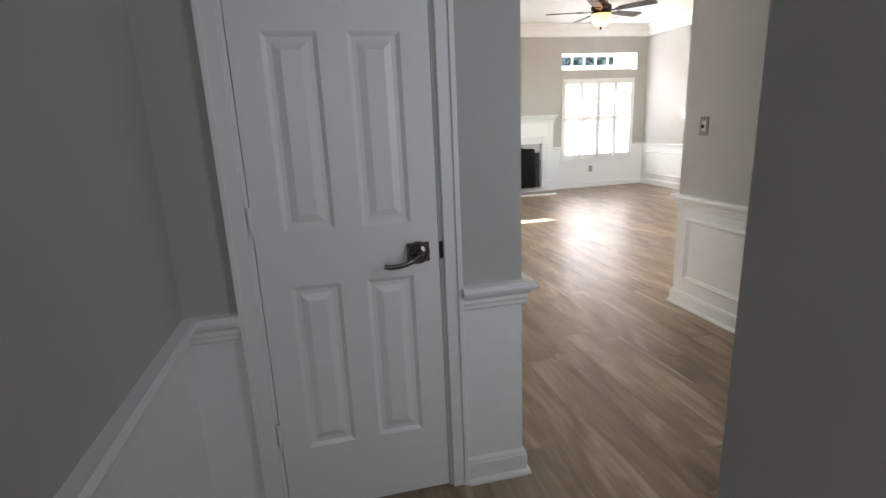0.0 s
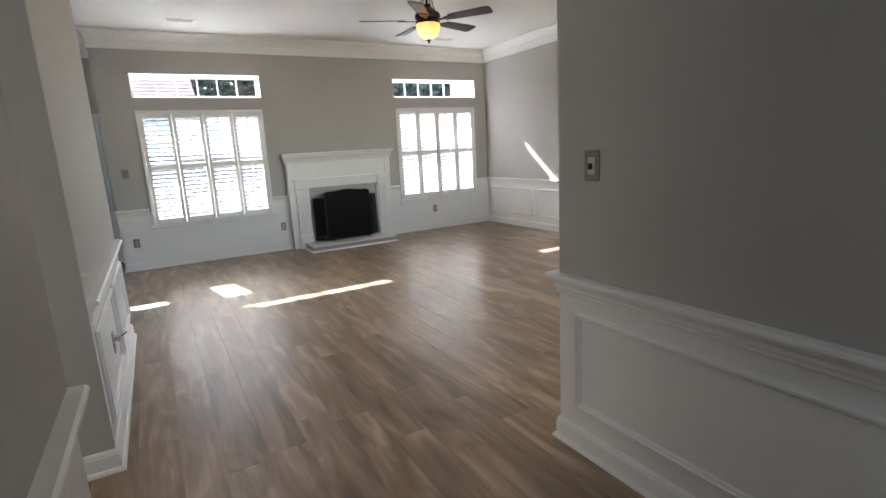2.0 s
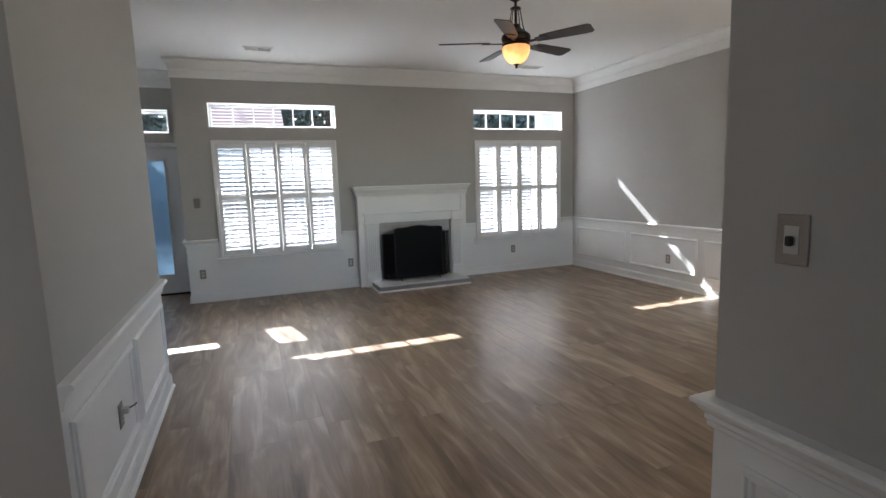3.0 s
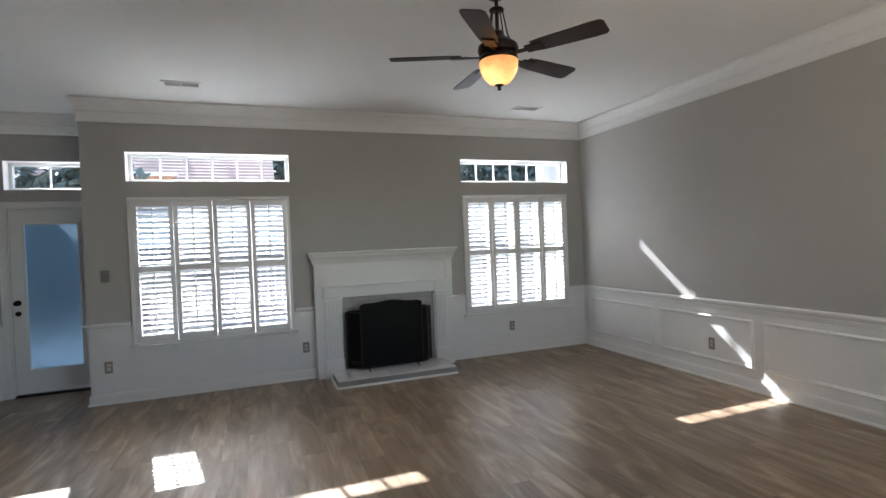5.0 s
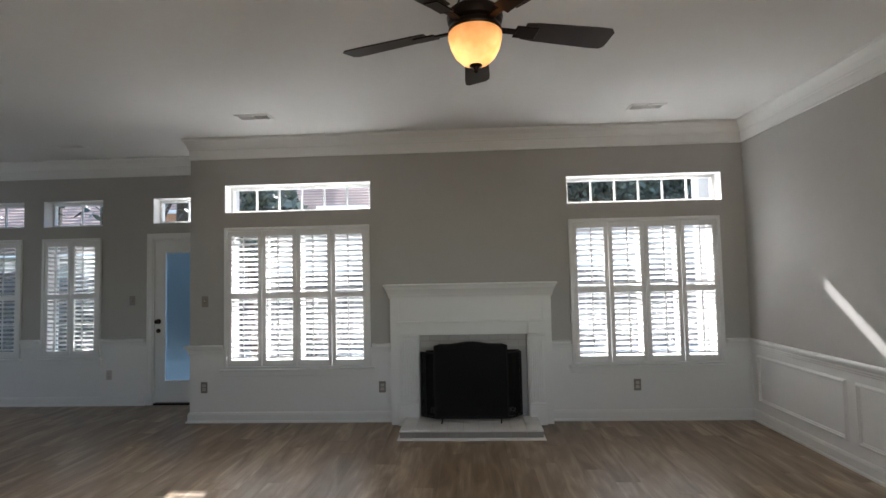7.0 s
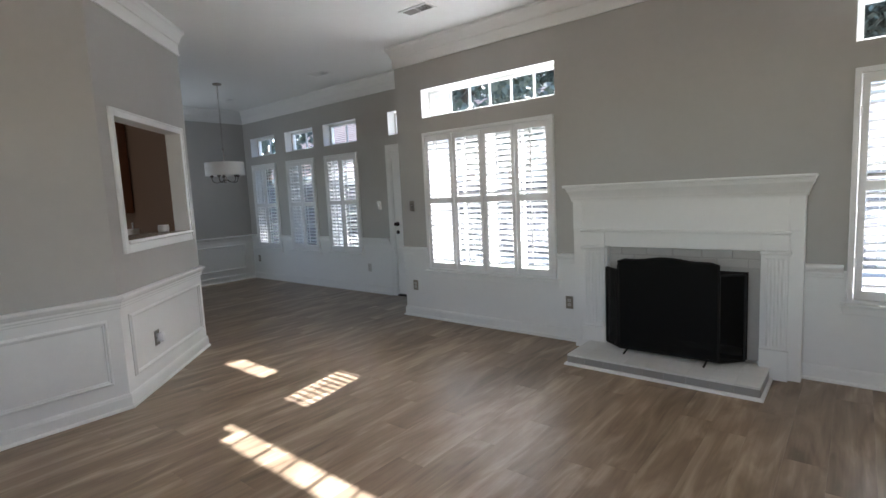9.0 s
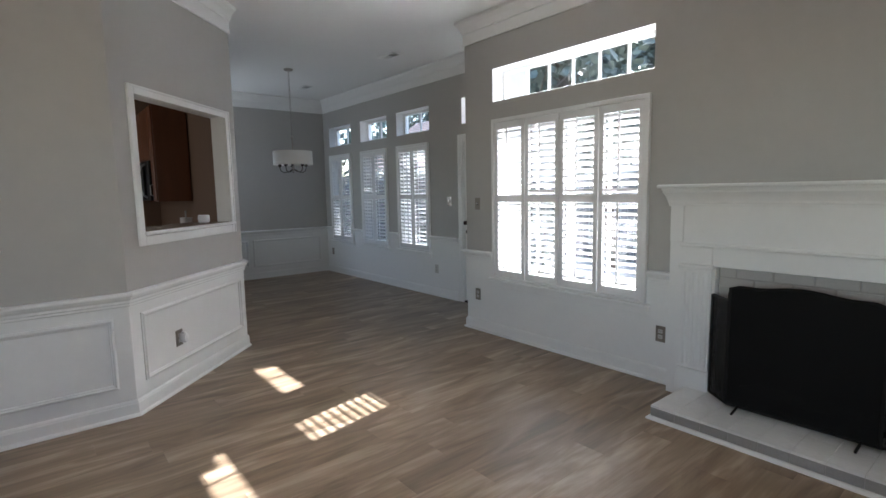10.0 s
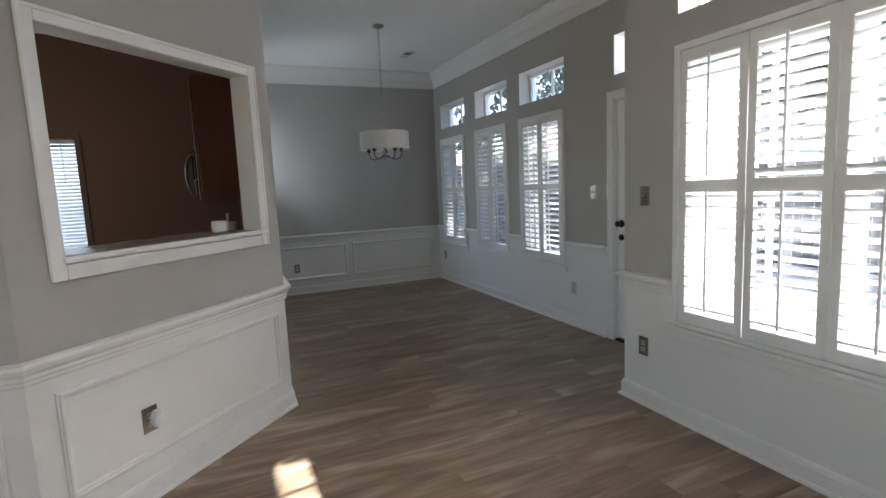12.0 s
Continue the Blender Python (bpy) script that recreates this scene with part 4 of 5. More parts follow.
def plate(at, kind, label, group, w=0.072, h=0.117, mat=None):
    """A wall plate; its own -y looks into the room and its centre is the origin."""
    p = thing({"outlet": "wall_outlet", "switch": "light_switch", "dimmer": "dimmer_switch"}[kind], at, label, "outlet" if kind == "outlet" else "switch", group)
    part("cover_plate", boxed(-w / 2, -0.006, -h / 2, w / 2, -0.0005, h / 2, bevel=0.002), mat or PLATE, p)
    if kind == "outlet":
        for z in (-0.02, 0.02):
            s = part("socket", boxed(-0.017, -0.009, z - 0.014, 0.017, -0.0063, z + 0.014, bevel=0.002), DEVICE, p)
            for x in (-0.006, 0.006):
                # Raised near-black chip; the shade of a slot hole put into colour.
                part("slot", boxed(x - 0.0012, -0.0096, z - 0.005, x + 0.0012, -0.0091, z + 0.006), DARK, s)
    elif kind == "switch":
        # Near-black chip again, for the shaded well round the toggle.
        part("switch_well", boxed(-0.0055, -0.0072, -0.013, 0.0055, -0.0063, 0.013), DARK, p)
        part("toggle", boxed(-0.0042, -0.020, -0.002, 0.0042, -0.0075, 0.010, bevel=0.001), DEVICE, p, "pale switch toggle")
    else:
        part("dimmer_body", boxed(-0.018, -0.0085, -0.034, 0.018, -0.0063, 0.034, bevel=0.001), DEVICE, p)
        part("dimmer_knob", boxed(-0.008, -0.022, -0.014, 0.008, -0.0088, 0.010, bevel=0.003), DARK, p, "dark dimmer knob")
    return p


OUT = "nickel-plated duplex wall outlet above the baseboard"
WOUT = "white duplex wall outlet in the wainscot"
plate(facing(0.615, N1, 0.368, 0), "outlet", OUT, "outlets")
plate(facing(2.533, N1, 0.358, 0), "outlet", OUT, "outlets")
plate(facing(5.16, N1, 0.356, 0), "outlet", OUT, "outlets")
plate(facing(-0.985, N2, 0.370, 0), "outlet", "white duplex wall outlet in the dining wall", "outlets", mat=DEVICE)
plate(facing(EAST, 6.69, 0.362, -90), "outlet", OUT, "outlets")
plate(facing(WEST, 7.36, 0.36, 90), "outlet", OUT, "outlets")
plate(facing(-4.0, N2, 0.37, 0), "outlet", OUT, "outlets")
lo = plate(facing(LEFT, 4.34, 0.40, 90), "outlet", "wall outlet with a small plug-in device", "outlets")
plate(facing(0.622, N1, 1.282, 0), "switch", "nickel toggle light switch beside the window", "switches")
plate(facing(-0.70, N2, 1.278, 0), "switch", "dark toggle light switch beside the patio door", "switches")
plate(facing(HALL, 2.475, 1.285, -90), "dimmer", "nickel dimmer switch plate on the hall wall", "switches", w=0.078, h=0.122)
for z in (1.16, 1.30):
    plate(facing(BLOCK, 1.46, z, 90), "switch", "nickel toggle light switch on the hall wall", "switches")
D45 = Matrix.Translation((*KA, 0)) @ Matrix.Rotation(radians(135), 4, "Z")
plate(D45 @ pose(0.475, 0, 0.377), "outlet", "nickel wall outlet with a plug-in air freshener", "outlets", w=0.078, h=0.12)


def plug_in(at):
    p = thing("plug_in_freshener", at, "white rounded plug-in air freshener in the outlet", "air freshener")
    bm = lathe([(0.012, 0.0), (0.028, 0.004), (0.033, 0.014), (0.033, 0.034), (0.028, 0.044), (0.014, 0.049)], 24, "y")
    bmesh.ops.scale(bm, vec=(0.85, 1, 1.15), verts=bm.verts)
    part("case", bm, SHUTTER, p, "", True)
    part("vent_cap", boxed(-0.014, -0.036, 0.030, 0.014, -0.010, 0.046, bevel=0.004), WHITE, p)


plug_in(D45 @ pose(0.487, -0.0095, 0.375))
plug = thing("plug_in_adapter", facing(LEFT + 0.0095, 4.34, 0.42, 90), "small dark plug-in adapter with a raised tab", "adapter")
part("case", boxed(-0.016, -0.03, -0.014, 0.016, 0, 0.014, bevel=0.003), DEVICE, plug)
part("tab", tube([(0, -0.028, 0.008), (0.006, -0.05, 0.016), (0.008, -0.062, 0.026)], 0.004, 6), DARK, plug)


# ---- pass-through and kitchen ----
def pass_through_trim():
    s0, s1, z0, z1 = PT
    bm = bmesh.new()
    w = 0.058
    for q in ((s0 - w, z0 - 0.066, s0, z1 + w), (s1, z0 - 0.066, s1 + w, z1 + w), (s0, z1, s1, z1 + w), (s0, z0 - 0.066, s1, z0 - 0.004)):
        box(bm, q[0], -0.017, q[1], q[2], 0, q[3], 0.003)
    for q in ((s0 - w, z0 - 0.066, s0 - w + 0.016, z1 + w), (s1 + w - 0.016, z0 - 0.066, s1 + w, z1 + w), (s0 - w + 0.016, z1 + w - 0.016, s1 + w - 0.016, z1 + w)):
        box(bm, q[0], -0.023, q[1], q[2], -0.017, q[3], 0.002)
    ob = structure("pass_through_casing", bm, [WHITE], "white casing round the kitchen pass-through", "trim")
    ob.matrix_basis = D45
    bm = boxed(s0 - 0.01, -0.035, z0 + 0.001, s1 + 0.045, 0.001, z0 + 0.026, bevel=0.006)
    ob = structure("pass_through_sill", bm, [WHITE], "white wooden sill nosing of the pass-through", "trim")
    ob.matrix_basis = D45
    top = tagged(new("bar_ledge", mesh_of("bar_ledge", boxed(s0 + 0.003, 0.003, z0 + 0.001, s1 - 0.003, 0.36, z0 + 0.028, bevel=0.006), STONE)), "speckled brown stone ledge in the pass-through", "ledge")
    top.matrix_basis = D45


pass_through_trim()
jar = thing("white_jar", D45 @ pose(1.17, 0.16, PT[2] + 0.0285), "small white ceramic jar on the stone ledge", "jar")
part("body", lathe([(0.036, 0), (0.045, 0.006), (0.048, 0.03), (0.045, 0.062), (0.041, 0.066), (0.038, 0.06), (0.036, 0.02)], 24), SHUTTER, jar, "", True)


def kitchen():
    for k, (x0, x1) in enumerate(((KW + 0.01, -2.55), (-1.77, -0.95))):
        cab = thing("base_cabinet", pose((x0 + x1) / 2, 6.66, 0), "dark cherry kitchen base cabinet", "cabinet", "base cabinets")
        w = (x1 - x0) / 2
        part("body", boxed(-w, -0.58, 0.1, w, 0, 0.87), CHERRY, cab)
        part("toe_kick", boxed(-w, -0.5, 0, w, -0.02, 0.1), DARK, cab)
        for s in (-1, 1):
            d = part("door", boxed(min(0.006 * s, s * (w - 0.01)), -0.6, 0.12, max(0.006 * s, s * (w - 0.01)), -0.581, 0.85, bevel=0.004), CHERRY, cab)
            part("handle", tube([(s * 0.05, -0.6, 0.62), (s * 0.05, -0.63, 0.63), (s * 0.05, -0.63, 0.73), (s * 0.05, -0.6, 0.74)], 0.005, 6), STEEL, d)
    for x0, x1 in ((KW + 0.005, -2.545), (-1.775, -0.94)):
        tagged(new("worktop", mesh_of("worktop", boxed(x0, 6.04, 0.872, x1, 6.665, 0.908, bevel=0.006), STONE)), "speckled brown stone kitchen worktop", "worktop")
    rng = thing("range", pose(-2.16, 6.66, 0), "black kitchen range under the microwave", "range")
    part("body", boxed(-0.38, -0.6, 0.02, 0.38, 0, 0.895, bevel=0.006), BLACK, rng)
    part("oven_door", boxed(-0.37, -0.63, 0.2, 0.37, -0.601, 0.78, bevel=0.005), BLACK, rng)
    part("backguard", boxed(-0.38, -0.06, 0.896, 0.38, 0, 1.08, bevel=0.006), BLACK, rng)
    for x0, x1 in ((-1.76, -1.60), (KW + 0.01, -2.56)):
        cab = thing("wall_cabinet", pose((x0 + x1) / 2, 6.668, 1.36), "reddish cherry wood kitchen wall cabinet", "cabinet", "wall cabinets")
        w = (x1 - x0) / 2
        part("body", boxed(-w, -0.315, 0, w, 0, 0.98, bevel=0.002), CHERRY, cab)
        d = part("door", boxed(-w + 0.003, -0.335, 0.008, w - 0.003, -0.3155, 0.972, bevel=0.004), CHERRY, cab)
        part("handle", tube([(-w + 0.04, -0.335, 0.06), (-w + 0.04, -0.362, 0.07), (-w + 0.04, -0.362, 0.17), (-w + 0.04, -0.335, 0.18)], 0.005, 6), STEEL, d)
    cab = thing("wall_cabinet", pose(-2.16, 6.668, 1.80), "short cherry wood cabinet above the microwave", "cabinet", "wall cabinets")
    part("body", boxed(-0.39, -0.315, 0, 0.39, 0, 0.54, bevel=0.002), CHERRY, cab)
    for s in (-1, 1):
        part("door", boxed(min(0.003 * s, 0.385 * s), -0.335, 0.008, max(0.003 * s, 0.385 * s), -0.3155, 0.53, bevel=0.004), CHERRY, cab)
    mw = thing("microwave", pose(-2.16, 6.668, 1.37), "black over-range microwave with a bowed steel handle", "microwave")
    part("body", boxed(-0.38, -0.36, 0, 0.38, 0, 0.42, bevel=0.006), BLACK, mw)
    part("door", boxed(-0.37, -0.385, 0.02, 0.20, -0.361, 0.41, bevel=0.004), BLACK, mw)
    part("handle", tube([(0.23, -0.36, 0.03), (0.23, -0.40, 0.06), (0.23, -0.425, 0.14), (0.23, -0.43, 0.21), (0.23, -0.425, 0.28), (0.23, -0.40, 0.36), (0.23, -0.36, 0.39)], 0.011, 8), STEEL, mw, "bowed brushed steel handle", True)
    roll = thing("paper_towel_roll", pose(-1.25, 6.52, 0.9085), "white paper towel roll on a steel stand", "paper towel")
    part("stand", lathe([(0.075, 0), (0.075, 0.01), (0.008, 0.012), (0.008, 0.34), (0.012, 0.345), (0.004, 0.36)], 24), STEEL, roll, "", True)
    part("paper_roll", lathe([(0.055, 0.0125), (0.055, 0.29)], 28), SHADE, roll, "", True)
    win = thing("window_12", pose(KW, 0, 0), "bright kitchen window behind white blinds", "window", kind="structure")
    y0, y1, z0, z1 = 4.35, 5.18, 0.90, 2.03
    bm = bmesh.new()
    for q in ((y0 - 0.05, z0 - 0.05, y0, z1 + 0.05), (y1, z0 - 0.05, y1 + 0.05, z1 + 0.05), (y0, z1, y1, z1 + 0.05), (y0, z0 - 0.05, y1, z0)):
        box(bm, 0.0, q[0], q[1], 0.012, q[2], q[3])
    part("window_frame", bm, KITCHEN, win)
    pane = part("pane", boxed(-0.08, y0 + 0.002, z0 + 0.002, -0.076, y1 - 0.002, z1 - 0.002), PANE, win)
    pane.visible_shadow = False
    bl = thing("window_blind", pose(KW, 0, z1), "white mini blind lowered over the kitchen window", "blind")
    part("headrail", boxed(-0.045, y0 + 0.004, -0.04, -0.005, y1 - 0.004, -0.003, bevel=0.003), BLIND, bl)
    slat = mesh_of("slat", boxed(-0.021, y0 + 0.006, -0.0008, 0.021, y1 - 0.006, 0.0008), BLIND)
    k = 0
    while 0.06 + 0.036 * k < z1 - z0 - 0.03:
        ob = new("slat", slat)
        ob.parent = bl
        ob.matrix_basis = pose(-0.025, 0, -0.06 - 0.036 * k, 0, 52)
        k += 1
    part("bottom_rail", boxed(-0.04, y0 + 0.006, z0 - z1 + 0.004, -0.012, y1 - 0.006, z0 - z1 + 0.02, bevel=0.003), BLIND, bl)
    part("wand", tube([(0.004, y1 - 0.12, -0.04), (0.006, y1 - 0.12, -0.45)], 0.004, 6), BLIND, bl)


kitchen()


# ---- outside ----
structure("ground", boxed(-400, -400, -0.35, 400, 400, -0.15), [GRASS], "lawn reaching to the horizon", "ground")
structure("patio", boxed(-6, 9.75, -0.149, 9, 14.5, -0.06), [CONCRETE], "pale concrete patio slab", "patio")


def fence(x0, x1, y, h, turn=0):
    """A board fence with posts and two rails."""
    f = thing("fence", pose(x0, y, -0.15, 0, 0, turn), "weathered grey board fence beside the patio", "fence")
    n = round((x1 - x0) / 0.15)
    board = mesh_of("board", boxed(0.004, 0, 0, 0.142, 0.02, h, bevel=0.003), FENCE)
    for k in range(n):
        ob = new("board", board)
        ob.parent = f
        ob.matrix_basis = pose(k * 0.15, random.uniform(-0.003, 0.003), random.uniform(0, 0.02))
    for z in (0.35, h - 0.3):
        part("rail", boxed(0, 0.025, z, x1 - x0, 0.065, z + 0.09), FENCE, f)
    for k in range(int((x1 - x0) / 2.4) + 1):
        part("post", boxed(k * 2.4, 0.067, 0, k * 2.4 + 0.09, 0.157, h + 0.05), FENCE, f)


fence(-7.5, 9.0, 14.6, 1.75)
fence(-6.9, -2.3, 9.9, 1.95, 90)
tagged(new("privacy_wall", mesh_of("privacy_wall", boxed(6.30, 9.75, -0.10, 9.0, 9.95, 3.3, bevel=0.01), STUCCO)), "pale side wall of the next patio", "wall")


def outbuilding(x0, x1, y0, y1, h):
    """A long low white building with a flat capped roof."""
    b = thing("outbuilding", pose(x0, y0, -0.16), "long low white building behind the fence", "building")
    part("wall", boxed(0, 0, 0, x1 - x0, y1 - y0, h, bevel=0.02), STUCCO, b)
    part("roof", boxed(-0.12, -0.12, h + 0.001, x1 - x0 + 0.12, y1 - y0 + 0.12, h + 0.14, bevel=0.02), WHITE, b)
    n = int((x1 - x0) / 4)
    for k in range(n):
        x = 2 + k * 4
        d = part("garage_door", boxed(x - 1.2, -0.03, 0.02, x + 1.2, -0.001, 2.1, bevel=0.01), WHITE, b)
        for j in range(3):
            part("panel_seam", boxed(x - 1.19, -0.034, 0.5 + j * 0.52, x + 1.19, -0.0305, 0.515 + j * 0.52), DEVICE, d)


outbuilding(-7.0, 26.0, 17.5, 21.0, 3.2)


def neighbour_house(x0, x1, y0, y1, eave, ridge):
    """A long low house with a shingled gable roof."""
    w = x1 - x0
    h = thing("house", pose(x0, y0, -0.16), "low neighbouring house with a pinkish-brown shingle roof", "house")
    part("wall", boxed(0, 0, 0, w, y1 - y0, eave + 0.3), STUCCO, h)
    d = y1 - y0
    slope = math.hypot(d / 2 + 0.5, ridge - eave)
    rows = 22
    courses = part("roof", boxed(-0.4, -0.45, eave + 0.14, w + 0.4, -0.35, eave + 0.36, bevel=0.01), WHITE, h, "white fascia under the eave")
    for k in range(rows):
        u0, u1 = k / rows, (k + 1.15) / rows
        bm = bmesh.new()
        ya, za = -0.5 + (d / 2 + 0.5) * u0, eave + 0.34 + (ridge - eave) * u0
        yb, zb = -0.5 + (d / 2 + 0.5) * u1, eave + 0.34 + (ridge - eave) * u1
        v = [bm.verts.new(p) for p in ((-0.4, ya, za + 0.05), (w + 0.4, ya, za + 0.05), (w + 0.4, yb, zb), (-0.4, yb, zb), (-0.4, ya, za), (w + 0.4, ya, za), (w + 0.4, yb, zb - 0.05), (-0.4, yb, zb - 0.05))]
        for q in ((0, 1, 2, 3), (4, 7, 6, 5), (0, 4, 5, 1), (1, 5, 6, 2), (2, 6, 7, 3), (3, 7, 4, 0)):
            bm.faces.new([v[i] for i in q])
        part("shingle_course", bm, ROOFM, courses)
    bm = bmesh.new()
    v = [bm.verts.new(p) for p in ((-0.4, d / 2, eave + 0.3 + ridge - eave), (w + 0.4, d / 2, eave + 0.3 + ridge - eave), (w + 0.4, d + 0.5, eave + 0.3), (-0.4, d + 0.5, eave + 0.3))]
    bm.faces.new(v)
    bmesh.ops.solidify(bm, geom=bm.faces[:], thickness=0.06)
    part("back_roof", bm, ROOFM, h)
    for k in range(6):
        x = 1.5 + k * (w - 3) / 5
        win = part("window", boxed(x - 0.55, -0.04, 1.0, x + 0.55, 0.0, 2.2, bevel=0.01), WHITE, h)
        part("pane", boxed(x - 0.48, -0.055, 1.07, x + 0.48, -0.041, 2.13), DARK, win)
    for x in (w * 0.25, w * 0.6, w * 0.85):
        g = part("dormer", boxed(x - 0.9, 1.2, eave + 0.7, x + 0.9, 3.4, eave + 1.9, bevel=0.02), CEDAR, h, "orange cedar dormer")
        part("dormer_trim", boxed(x - 1.0, 1.1, eave + 1.88, x + 1.0, 3.6, eave + 2.02, bevel=0.02), WHITE, g)


neighbour_house(-24.0, 2.4, 22.0, 31.0, 2.5, 5.9)


def tree(x, y, height, spread, leaves, seed, label, low=0.3):
    rnd = random.Random(seed)
    t = thing("tree", pose(x, y, -0.16), label, "tree", "trees")
    bm = bmesh.new()

    def limb(a, b, ra, rb):
        d = (b - a).normalized()
        u = d.orthogonal().normalized()
        w = d.cross(u)
        rings = [[bm.verts.new(p + r * (math.cos(q) * u + math.sin(q) * w)) for q in (2 * math.pi * i / 7 for i in range(7))] for p, r in ((a, ra), (b, rb))]
        for i in range(7):
            bm.faces.new((rings[0][i], rings[0][(i + 1) % 7], rings[1][(i + 1) % 7], rings[1][i]))
    top = Vector((rnd.uniform(-0.3, 0.3), rnd.uniform(-0.3, 0.3), height * 0.85))
    mid = Vector((rnd.uniform(-0.2, 0.2), 0, height * 0.4))
    r0 = height * 0.022
    limb(Vector((0, 0, 0)), mid, r0, r0 * 0.7)
    limb(mid, top, r0 * 0.7, r0 * 0.15)
    tips = [top]
    for k in range(14):
        u = rnd.uniform(low, 0.9)
        base = mid.lerp(top, max(0, (u - 0.4) / 0.5)) if u > 0.4 else Vector((0, 0, 0)).lerp(mid, u / 0.4)
        a = rnd.uniform(0, 2 * math.pi)
        reach = spread * (1.1 - 0.6 * u) * rnd.uniform(0.6, 1.1)
        tip = base + Vector((math.cos(a) * reach, math.sin(a) * reach, rnd.uniform(0.05, 0.22) * height))
        limb(base, tip, r0 * 0.3, r0 * 0.06)
        tips += [tip, base.lerp(tip, 0.6)]
    part("trunk", bm, BARK, t)
    verts, faces = [], []
    for k in range(leaves):
        c = rnd.choice(tips)
        p = c + Vector((rnd.gauss(0, 1), rnd.gauss(0, 1), rnd.gauss(0, 0.8))) * spread * 0.22
        s = rnd.uniform(0.16, 0.40) * (0.5 + height / 16)
        q = Euler((rnd.uniform(-1.2, 1.2), rnd.uniform(-1.2, 1.2), rnd.uniform(0, 6.28))).to_matrix()
        n = len(verts)
        verts += [p + q @ Vector(v) * s for v in ((-0.5, 0, 0), (0, -0.32, 0.05), (0.5, 0, 0), (0, 0.32, 0.05))]
        faces.append((n, n + 1, n + 2, n + 3))
    me = bpy.data.meshes.new("crown")
    me.from_pydata(verts, [], faces)
    me.materials.append(LEAF)
    ob = new("crown", me)
    ob.parent = t
    tagged(ob, "dense dark green foliage", kind="stuff")


for k, (x, y, h, s) in enumerate(((6, 33, 13, 4.5), (11, 30, 12, 4.5), (16, 34, 14, 5), (2.5, 36, 13, 4.5), (22, 32, 13, 5), (-4, 38, 14, 5), (-13, 37, 13, 5), (-22, 36, 14, 5), (29, 36, 14, 5), (-32, 34, 14, 5.5), (-8.5, 35, 13, 5), (-17.5, 38, 14, 5.5), (-27, 37, 14, 5.5), (8.5, 38, 14, 5.5), (13.5, 38, 14, 5.5), (19, 38, 14, 5.5), (25.5, 37, 14, 5.5))):
    tree(x, y, h, s, 8000, 20 + k, "tall dark evergreen tree behind the houses", 0.12)
for k, (x, y, h, s) in enumerate(((-3.3, 13.9, 7.4, 2.2), (-8.2, 12.5, 6.0, 1.9))):
    tree(x, y, h, s, 800, 50 + k, "thin young tree beside the patio")
for k, (x, y, h, s) in enumerate(((-5.5, 15.6, 9.6, 1.5), (-3.9, 15.9, 9.8, 1.4), (-7.3, 15.8, 9.4, 1.6))):
    tree(x, y, h, s, 1300, 60 + k, "leafy tree behind the patio fence", 0.35)
# Made-up tree that keeps direct sun off the frosted door pane.
tree(-0.85, 13.5, 4.9, 1.0, 2200, 66, "low bushy tree added to shade the patio door", 0.3)


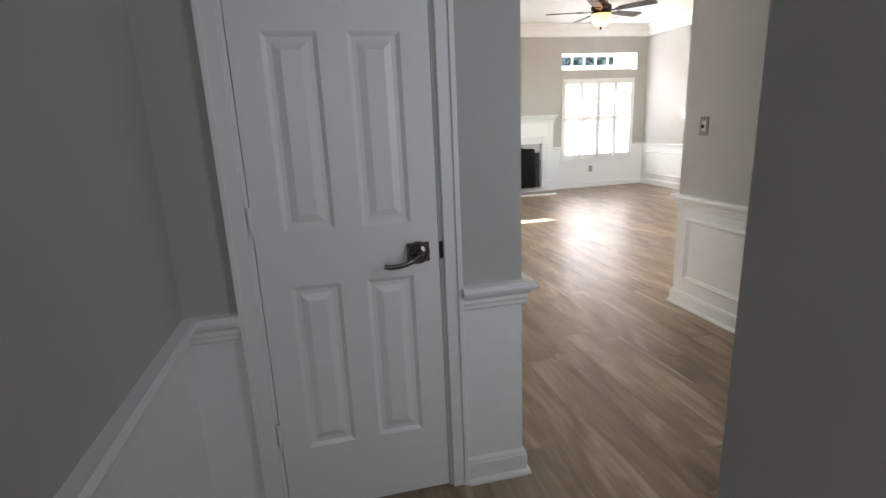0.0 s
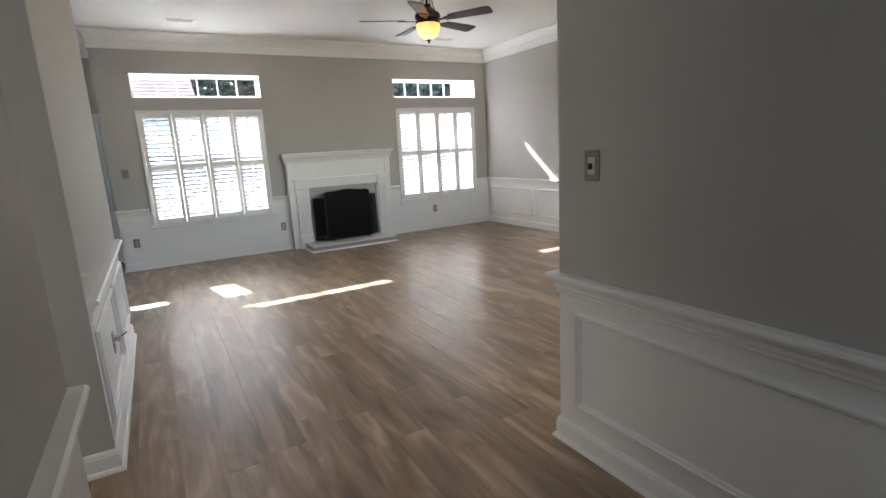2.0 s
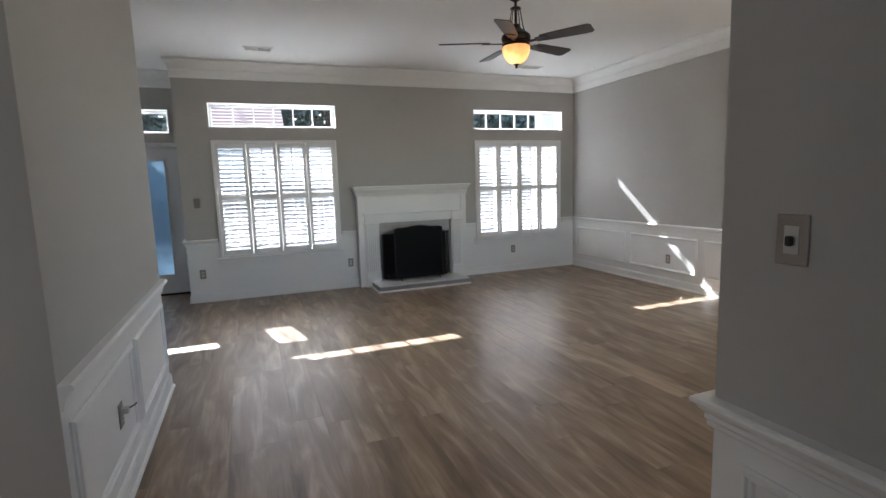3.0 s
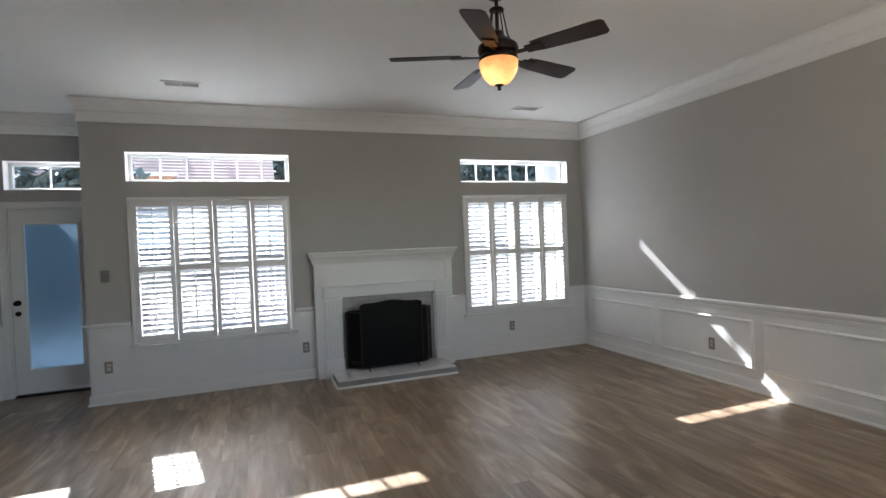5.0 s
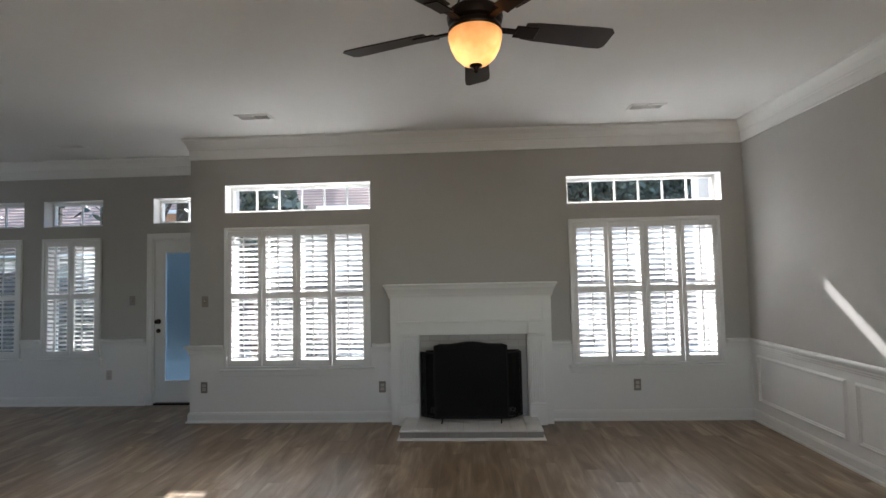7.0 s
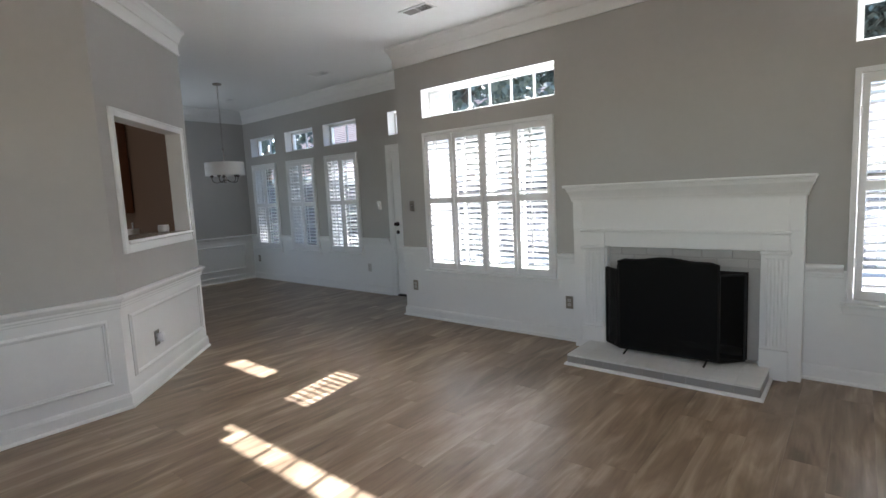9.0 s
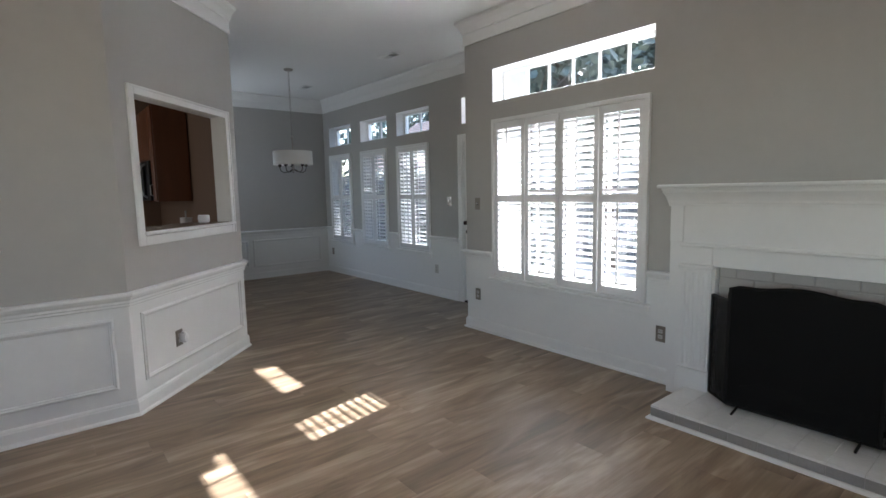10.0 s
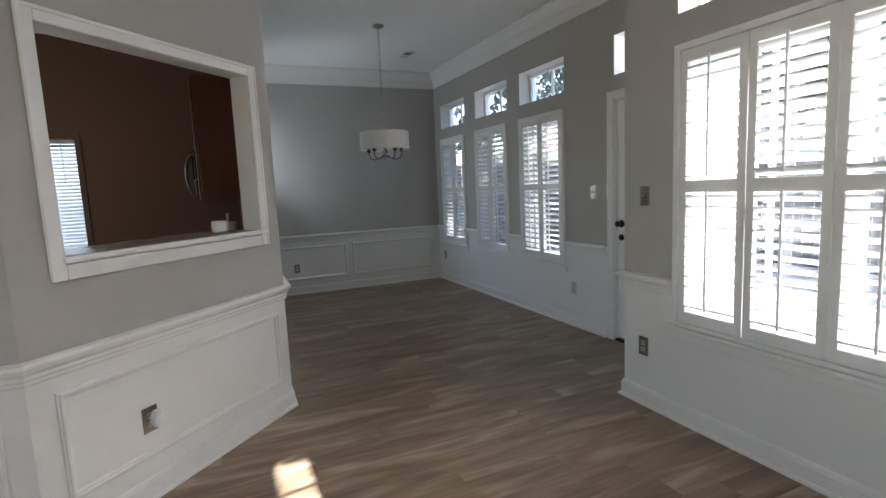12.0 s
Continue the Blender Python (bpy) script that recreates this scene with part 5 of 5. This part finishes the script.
def shrub(x, y, r, h, seed):
    rnd = random.Random(seed)
    t = thing("shrub", pose(x, y, -0.12), "dense dark green shrub at the patio edge", "shrub", "shrubs")
    stems = bmesh.new()
    for k in range(5):
        a = rnd.uniform(0, 6.28)
        b = tube([(0.05 * math.cos(a), 0.05 * math.sin(a), 0), (r * 0.5 * math.cos(a), r * 0.5 * math.sin(a), h * 0.7)], 0.012, 5)
        me = bpy.data.meshes.new("stem")
        b.to_mesh(me)
        b.free()
        stems.from_mesh(me)
    part("stems", stems, BARK, t)
    verts, faces = [], []
    for k in range(1400):
        d = Vector((rnd.gauss(0, 1), rnd.gauss(0, 1), rnd.gauss(0, 1))).normalized() * rnd.uniform(0.55, 1.05)
        p = Vector((d.x * r, d.y * r, h * 0.52 + d.z * h * 0.5))
        s = rnd.uniform(0.05, 0.10)
        q = Euler((rnd.uniform(-1.4, 1.4), rnd.uniform(-1.4, 1.4), rnd.uniform(0, 6.28))).to_matrix()
        n = len(verts)
        verts += [p + q @ Vector(v) * s for v in ((-0.5, 0, 0), (0, -0.3, 0.05), (0.5, 0, 0), (0, 0.3, 0.05))]
        faces.append((n, n + 1, n + 2, n + 3))
    me = bpy.data.meshes.new("foliage")
    me.from_pydata(verts, [], faces)
    me.materials.append(LEAF)
    ob = new("foliage", me)
    ob.parent = t
    tagged(ob, kind="stuff")


for k, (x, y, r, h) in enumerate(((-1.6, 12.2, 0.7, 1.6), (-2.9, 12.6, 0.8, 1.8), (-4.2, 12.3, 0.7, 1.5), (0.4, 13.4, 0.6, 1.3))):
    shrub(x, y, r, h, 70 + k)


# ---- floor planks ----
def planks():
    """Planks along y in staggered rows, cut to the rooms."""
    floor = bpy.data.objects["floor"]
    width, length, gap = 0.182, 1.22, 0.0004
    rnd = random.Random(5)

    def spans(xl, xr):
        """The stretches of y that are floor between two x."""
        if xl >= HALL:
            return [(SOUTH - 0.05, N1 + 0.05)]
        if xr > LEFT - 0.02:
            return [(-0.1, N1 + 0.05)]
        out = [(5.6 if xr > KB[0] else 6.7, N2 + 0.02)]
        if xr > -1.25:
            out.append((2.5, 3.75))
        if xr > -0.55:
            out.append((-1.75, 1.35))
        return out
    x = WEST - 0.05
    cache = {}
    while x < EAST + 0.05:
        for y0, y1 in spans(x, x + width):
            y = y0 - rnd.uniform(0, length)
            while y < y1:
                a, b = max(y, y0), min(y + length, y1)
                if b - a > 0.03:
                    key = round(b - a, 3)
                    if key not in cache:
                        cache[key] = mesh_of("plank", boxed(0, 0, -0.006, width - gap, key - gap, 0, bevel=0.0004), FLOOR)
                    ob = new("plank", cache[key])
                    ob.parent = floor
                    ob.location = (x, a, rnd.uniform(-0.0003, 0.0))
                y += length
        x += width


planks()
